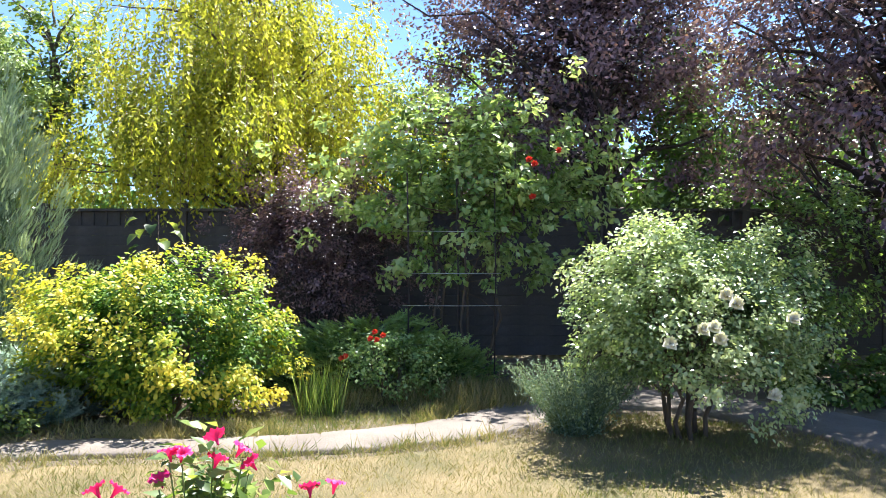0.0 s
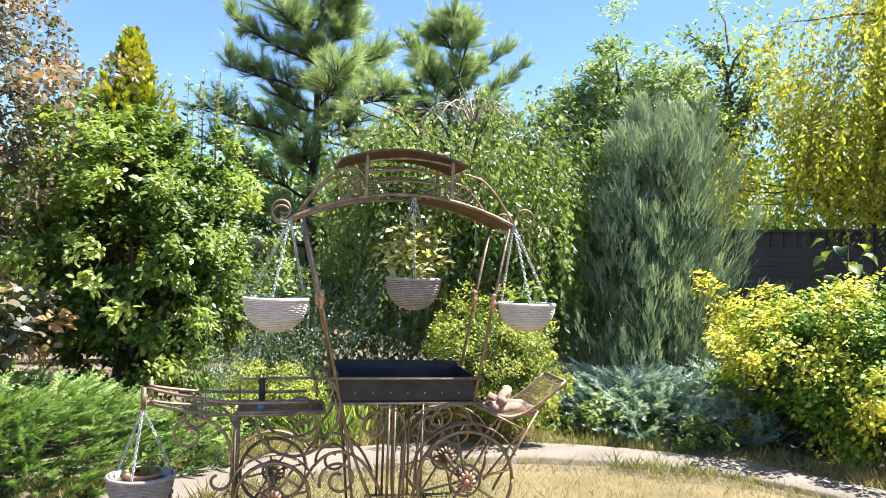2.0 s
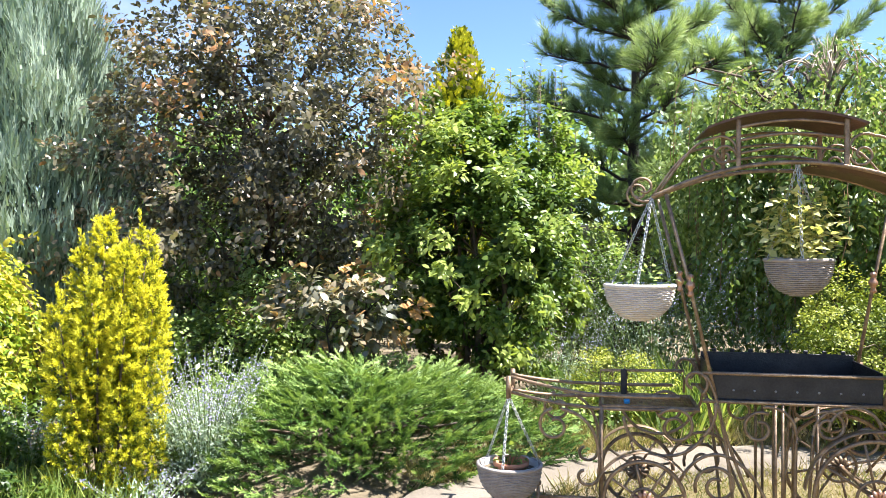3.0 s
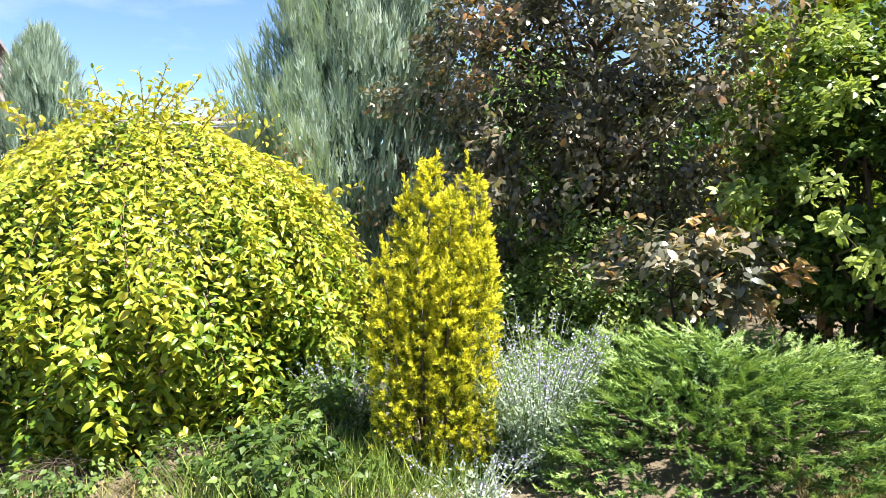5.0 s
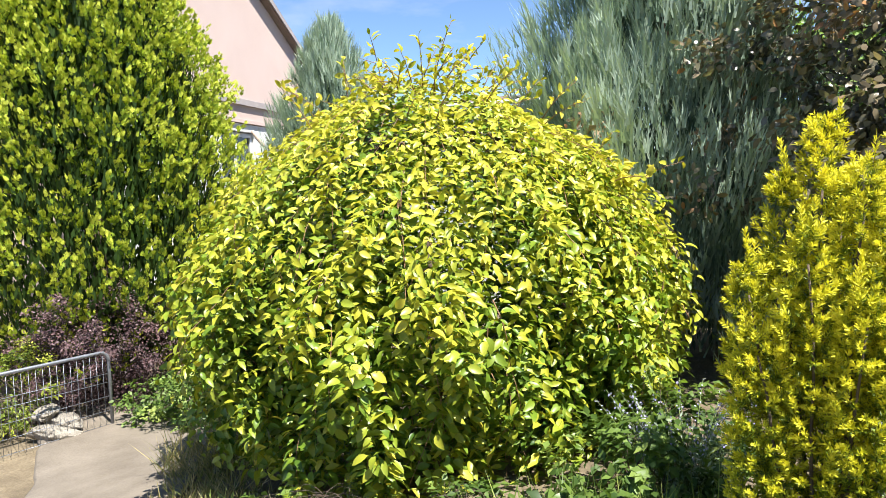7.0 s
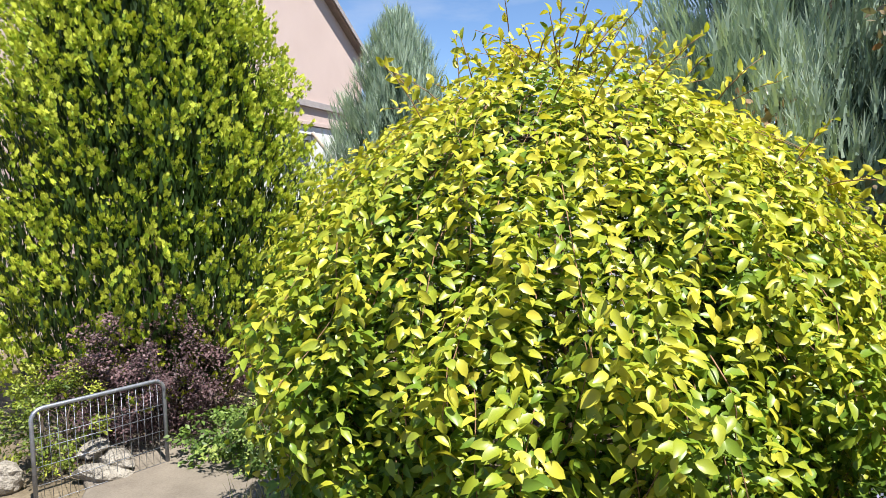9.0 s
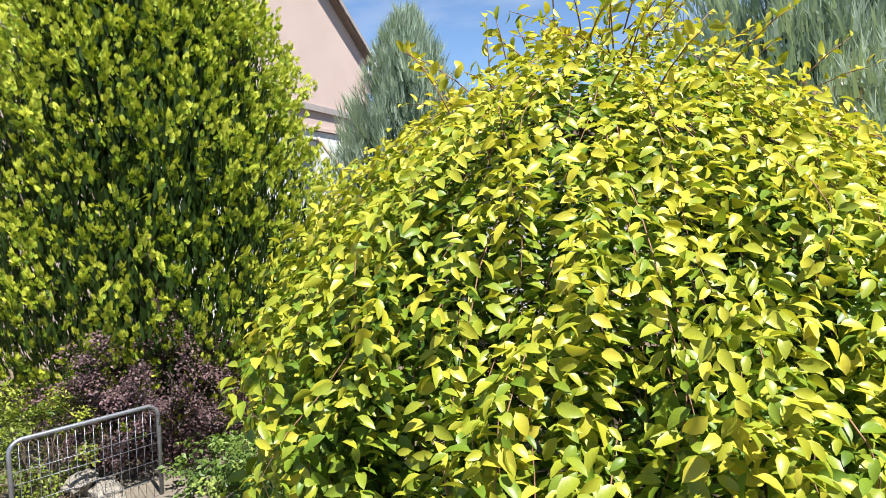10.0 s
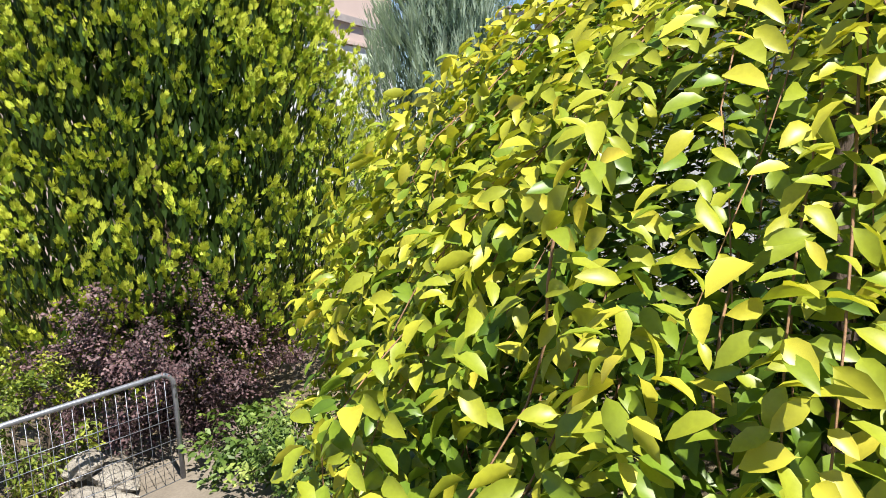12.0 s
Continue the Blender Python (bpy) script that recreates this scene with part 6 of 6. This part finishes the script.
# ---- flowers and small plants ----
def spikes(name, x, y, rad, h, n, label, seed, flower=L_LILAC, leafm=L_SILVER, leafn=2200, size=0.03, lean=0.35, fl=0.35, cat="perennial"):
    """Silvery sub-shrub with slim flower spikes."""
    r = np.random.default_rng(seed)
    e = plant(name, x, y, label, cat)
    b, fp, fa, lp, la = Buf(), [], [], [], []
    for k in range(n):
        w, q = r.random() * 6.283, r.random() ** 0.6
        d = np.array((math.cos(w) * lean * q, math.sin(w) * lean * q, 1.0))
        p0 = np.array((rad * 0.4 * q * math.cos(w), rad * 0.4 * q * math.sin(w), 0))
        ln = h * (0.7 + 0.4 * r.random())
        pts = [p0 + d * ln * t + np.array((math.cos(w), math.sin(w), 0)) * rad * 0.5 * t * t for t in (0, 0.3, 0.6, 0.85, 1.0)]
        b.tube([tuple(p) for p in pts], [0.004, 0.003, 0.0025, 0.002, 0.001], 4)
        for j in range(int(22)):
            t = 1 - fl * r.random()
            i = min(3, int(t * 4))
            fp.append(p0 + d * ln * t + np.array((math.cos(w), math.sin(w), 0)) * rad * 0.5 * t * t + 0.008 * r.normal(size=3))
            fa.append(d * 0.4 + r.normal(size=3) * 0.7)
        for j in range(leafn // n):
            t = r.random() ** 1.3 * (1 - fl)
            lp.append(p0 + d * ln * t + np.array((math.cos(w), math.sin(w), 0)) * rad * 0.5 * t * t + 0.05 * r.normal(size=3) * np.array((1, 1, 0.6)))
            la.append(d * 0.6 + r.normal(size=3) * 0.8)
    lp, fp = np.array(lp), np.array(fp)
    lp[:, 2] = np.abs(lp[:, 2]) + 0.01
    part("stem", b, L_stem, e)["kind"] = "stuff"
    part("foliage", foliage("foliage", lp, np.array(la), rand_dirs(r, len(lp)), size * r.uniform(0.6, 1.4, len(lp)), size * 0.35, r.random(len(lp)), T_LEAF2, leafm), None, e)
    part("flower_spike", foliage("flower_spike", fp, np.array(fa), rand_dirs(r, len(fp)), 0.014, 0.01, r.random(len(fp)), T_LEAF2, flower), None, e, "pale violet flower spikes")["kind"] = "stuff"


spikes("russian_sage", -5.8, 0.2, 0.3, 0.82, 95, "silvery Russian sage with pale violet spikes", 201, leafn=15000, lean=0.28, size=0.03)
spikes("russian_sage", -5.3, -0.12, 0.26, 0.24, 16, "low silvery Russian sage at the yew's foot", 202, leafn=700, lean=0.9)
spikes("russian_sage", -6.7, 4.15, 0.55, 1.5, 70, "tall silvery Russian sage behind the wagon", 203, leafn=3600)
spikes("russian_sage", -6.3, 5.0, 0.4, 1.2, 40, "silvery Russian sage below the weeping tree", 204, leafn=2000)
spikes("russian_sage", -7.0, 3.3, 0.5, 0.95, 60, "silvery sage foliage beside the green shrub", 205, leafn=4200)
spikes("lavender", 1.1, 6.2, 0.36, 0.56, 170, "grey-green lavender bush with faded spikes", 206, flower=L_GREYJ, leafm=L_GREYJ, leafn=12000, fl=0.1, lean=0.5)
spikes("silver_sage", -6.3, -0.85, 0.26, 0.5, 34, "silvery sage between shrub and yew", 207, leafn=2200)


def grassy(name, x, y, rad, h, n, mat, label, seed, w=0.012, lean=0.5, cat="grass"):
    r = np.random.default_rng(seed)
    e = plant(name, x, y, label, cat)
    q, a = rad * r.random(n) ** 0.5, r.random(n) * 6.283
    p = np.stack([q * np.cos(a), q * np.sin(a), 0 * q + 0.01], 1)
    ax = unit(np.stack([r.normal(size=n) * lean, r.normal(size=n) * lean, np.ones(n)], 1))
    part("blade", foliage("blade", p, ax, rand_dirs(r, n), h * r.uniform(0.5, 1.2, n), w, r.random(n), T_BLADE, mat), None, e)["kind"] = "stuff"


grassy("daylily", -6.0, 4.3, 0.45, 0.6, 260, L_FLOWERG, "clump of arching green daylily leaves", 211, 0.025, cat="perennial")
grassy("daylily", -5.75, 3.75, 0.35, 0.5, 200, L_FLOWERG, "clump of yellow-green daylily leaves", 212, 0.025, cat="perennial")
grassy("iris_clump", -6.7, -7.35, 0.3, 0.75, 90, L_GREYJ, "grey-green sword-leaved iris clump", 213, 0.035, 0.25, cat="perennial")
grassy("wild_grass", -1.15, 6.95, 0.22, 0.5, 260, L_FLOWERG, "tall green wild grass beside the golden shrub", 214, 0.008, 0.25)
grassy("wild_grass", -5.4, -1.0, 0.55, 0.35, 700, L_FLOWERG, "green weedy grass under the shrubs", 215, 0.007, 0.5)
grassy("wild_grass", -5.55, -0.5, 0.4, 0.3, 500, L_FLOWERG, "green weedy grass at the yew's foot", 216, 0.007, 0.5)
grassy("wild_grass", -6.9, -3.95, 0.4, 0.3, 600, L_DRY, "dry weeds at the shrub's foot", 217, 0.006, 0.6)
for k, (x, y) in enumerate([(-5.45, -1.65), (-5.4, -2.3), (-5.55, -2.85), (-5.95, -3.25), (-6.5, -3.6), (-5.75, -1.3)]):
    grassy("wild_grass", x, y, 0.34, 0.15, 420, L_FLOWERG if k % 3 == 2 else L_DRY, "dry and green weeds along the foot of the shrub", 270 + k, 0.006, 0.7)
    if k < 2:
        # tone lowered: the shrub's shade is painted into these leaves
        leafy("low_weeds", x - 0.2, y, (0.32, 0.3, 0.12), 0.1, 30, 0.08, 30, 0.04, L_FLOWERG, "low leafy weeds in the shade of the shrub", "weeds", 280 + k, 0.6, T_LEAF4, trunk=0.004, stems=4, up=0.8, bias=-0.35)
mr = np.random.default_rng(260)
mx_, my_ = mr.uniform(-7.0, -5.45, 5200), mr.uniform(1.9, 5.4, 5200)
mk = near_path(mx_, my_) > 0.06
mx_, my_ = mx_[mk], my_[mk]
mn = len(mx_)
tagged(part("meadow_grass", blades("meadow_grass", mx_, my_, mr.uniform(0.05, 0.2, mn), mr.uniform(0.006, 0.012, mn), np.clip(0.45 + 0.3 * mr.normal(size=mn), 0, 1), L_DRY, 0.6), None),
       "straw-coloured and green weedy grass behind the wagon", "grass", "", "stuff")
grassy("wild_grass", -6.5, 3.6, 0.5, 0.5, 420, L_FLOWERG, "tall pale green wild grass behind the wagon", 253, 0.012, 0.4)
grassy("wild_grass", -6.25, 4.6, 0.5, 0.5, 420, L_FLOWERG, "tall pale green wild grass behind the wagon", 254, 0.012, 0.4)
grassy("dry_grass", -5.75, 3.0, 0.35, 0.2, 700, L_DRY, "dry straw grass behind the wagon", 251, 0.007, 0.6)
grassy("dry_grass", -5.7, 4.2, 0.4, 0.22, 800, L_DRY, "dry straw grass behind the wagon", 252, 0.007, 0.6)
grassy("dry_grass", -1.0, 7.45, 0.5, 0.25, 1100, L_DRY, "dry straw grass beside the path", 255, 0.006, 0.5)
grassy("dry_grass", -0.2, 7.7, 0.5, 0.25, 1100, L_DRY, "dry straw grass beside the path", 256, 0.006, 0.5)
grassy("dry_grass", 0.45, 7.5, 0.5, 0.28, 1500, L_DRY, "dry straw grass at the bend of the path", 218, 0.006, 0.5)
for k, (x, y) in enumerate([(-5.2, 5.45), (-4.4, 5.75), (-3.8, 6.0), (-5.7, 4.9), (-6.0, 3.1)]):
    leafy("low_weeds", x, y, (0.4, 0.32, 0.16), 0.14, 40, 0.1, 40, 0.045, L_GREEN if k % 2 else L_FLOWERG, "low green leafy weeds along the bed", "weeds", 220 + k, 0.6, T_LEAF4, trunk=0.004, stems=4, up=0.8)
for k, (x, y) in enumerate([(-5.3, -1.05), (-6.1, -1.0), (-6.6, -0.9), (-8.25, -5.7), (-8.1, -5.1)]):
    # darkened tone paints in shade at the foot of the shrubs
    leafy("low_weeds", x, y, (0.35, 0.35, 0.24), 0.2, 45, 0.1, 36, 0.05, L_FLOWERG if k % 2 else L_GREEN, "leafy green weeds at the shrub's foot", "weeds", 231 + k, 0.6, T_LEAF4, trunk=0.005, stems=4, up=0.8, bias=-0.32)
conifer("blue_juniper", -8.6, -0.35, 0.45, 1.35, 3000, 0.13, 1.0, T_FINE, L_BLUEJ, "small blue-grey juniper behind the yew", "conifer", 55, 0.05, 0.7, 0.95, fan=0.15, bias=0.1)


def blooms(r, e, places, size, mat, label, petals=9):
    for p in places:
        a = np.arange(petals) * 2.4
        q = np.repeat(np.array([p]), petals, 0)
        open_ = 0.25 + 0.75 * np.arange(petals) / petals
        ca, sa = np.cos(a) * open_, np.sin(a) * open_
        ax = np.stack([ca, -0.75 + 0 * a, sa + 0.55], 1)
        part("bloom", foliage("bloom", q, ax, np.stack([-ca, -0.6 + 0 * a, -sa + 0.3], 1) + 0.15 * r.normal(size=(petals, 3)), size * 0.5, size * 0.5, r.random(petals), T_LEAF4, mat), None, e, label)


rb_ = leafy("red_rose_bush", -0.55, 7.45, (0.62, 0.42, 0.36), 0.42, 80, 0.13, 45, 0.038, L_CLIMB, "low rose bush with a few red blooms", "rose bush", 241, 0.66, T_LEAF4, trunk=0.008, stems=6)
rr_ = np.random.default_rng(5)
blooms(rr_, rb_, [(-0.38, -0.35, 0.52), (-0.08, -0.38, 0.68), (-0.02, -0.36, 0.72), (-0.14, -0.36, 0.69), (-0.1, -0.33, 0.75), (-0.42, -0.33, 0.5)], 0.09, L_RED, "red rose bloom")
wrb = [o for o in scene.objects if o.name.startswith("white_rose_bush")][0]
blooms(rr_, wrb, [(-0.05, -0.9, 1.22), (0.02, -0.9, 1.16), (-0.2, -0.88, 0.98), (-0.14, -0.92, 1.0), (-0.42, -0.85, 0.88), (0.45, -0.82, 1.05), (-0.1, -0.93, 0.92), (0.35, -0.75, 0.5)], 0.15, L_WHITE, "white rose bloom", 13)
cl_ = [o for o in scene.objects if o.name.startswith("rose_climber")][0]
blooms(rr_, cl_, [(0.62, -0.75, 2.5), (0.68, -0.75, 2.45), (0.66, -0.72, 2.1), (0.95, -0.7, 2.6)], 0.12, L_RED, "faded orange-red bloom")

trellis = thing("wire_trellis", pose(0.15, 8.3, 0), "thin rusty rod trellis with stretched wires", "trellis")
for x in (-0.55, 0.0, 0.42):
    part("rod", Buf().tube([(x, 0, -0.05), (x + 0.02, 0.02, 1.2), (x, 0, 2.4)], 0.009, 6), M_DARKBARK, trellis)
for z in (0.92, 1.28, 1.75):
    part("wire", Buf().tube([(-0.6, -0.01, z), (0.0, -0.012, z - 0.004), (0.5, -0.01, z)], 0.004, 4), M_CHAIN, trellis)

bl = plant("large_leaved_sapling", -3.45, 8.9, "young sapling with big round green leaves before the fence", "sapling")
r_ = np.random.default_rng(251)
sbuf = Buf()
bough(sbuf, (0, 0, -0.02), (0.05, 0, 1.95), 0.014, 0.006, 0, 6, 6, 0.01, random.Random(1))
part("stem", sbuf, M_BARK, bl)
for k in range(26):
    a, z = k * 2.4, 0.9 + 1.05 * k / 26
    p = np.array([[0.17 * math.cos(a), 0.17 * math.sin(a), z]])
    part("leaf", foliage("leaf", p, np.array([[math.cos(a), math.sin(a), -0.3]]), np.array([[0.3 * math.cos(a), 0.3 * math.sin(a) - 0.3, 1.0]]), 0.19, 0.15, r_.random(1), T_BIG, L_GREEN), None, bl)

# petunias in a pot on the lawn, close to the start of the walk
pet = plant("petunia_pot", -0.86, 2.62, "terracotta pot of bright magenta petunias on the lawn", "potted flowers")
part("pot_body", Buf().revolve([(0.001, 0.0), (0.13, 0.0), (0.17, 0.3), (0.19, 0.3), (0.19, 0.35), (0.165, 0.35), (0.15, 0.3), (0.001, 0.29)], 28), M_TERRA, pet)
pp = np.concatenate([r_.normal(size=(330, 3)) * np.array((0.11, 0.1, 0.07)) + np.array((0.07, 0, 0.63)), r_.normal(size=(60, 3)) * np.array((0.05, 0.04, 0.08)) + np.array((0.02, 0, 0.76))])
ax_, nr_ = leaf_frames(r_, pp, (0, 0, 0.3), 0.6, 0.5, 0.6, 0.2, 0.8)
part("foliage", foliage("foliage", pp, ax_, nr_, 0.075 * r_.uniform(0.6, 1.3, len(pp)), 0.042, r_.random(len(pp)), T_LEAF4, L_GREEN), None, pet)


def petunia(p, tiltx, tilty):
    b = Buf()
    prof = [(0.003, -0.045), (0.006, -0.028), (0.011, -0.012), (0.024, 0.0), (0.036, -0.002)]
    sides = 30
    for i, (rad, z) in enumerate(prof):
        for k in range(sides):
            w = 2 * math.pi * k / sides
            lobe = 1 + (0.1 * math.cos(5 * w) if i > 2 else 0)
            b.v.append((rad * lobe * math.cos(w), rad * lobe * math.sin(w), z + (0.006 * math.cos(10 * w) if i == 4 else 0)))
    for i in range(4):
        for k in range(sides):
            b.f.append((i * sides + k, i * sides + (k + 1) % sides, (i + 1) * sides + (k + 1) % sides, (i + 1) * sides + k))
    me = b.mesh("flower")
    at = me.attributes.new("tone", "FLOAT", "POINT")
    at.data.foreach_set("value", [0.2 + 0.15 * (i // sides) for i in range(len(me.vertices))])
    f = part("flower", me, L_PINK, pet, "magenta petunia trumpet")
    f.matrix_local = pose(*p, tiltx, tilty, 0)
    sb = Buf().tube([(p[0] * 0.5, p[1] * 0.5, 0.45), (p[0] * 0.9, p[1] * 0.9, p[2] - 0.12), (p[0], p[1], p[2] - 0.045)], 0.003, 4)
    part("flower_stem", sb, L_stem, pet)
for k, p in enumerate([(0.08, -0.08, 0.92), (-0.06, -0.12, 0.88), (-0.02, -0.11, 0.87), (-0.20, -0.18, 0.77), (-0.27, -0.21, 0.78), (-0.09, -0.13, 0.79), (0.09, -0.07, 0.84), (0.17, -0.05, 0.87), (0.19, -0.05, 0.82), (0.39, -0.00, 0.72), (0.48, 0.01, 0.73)]):
    petunia(p, -34 + 24 * (k % 3), -34 + 22 * (k % 4))
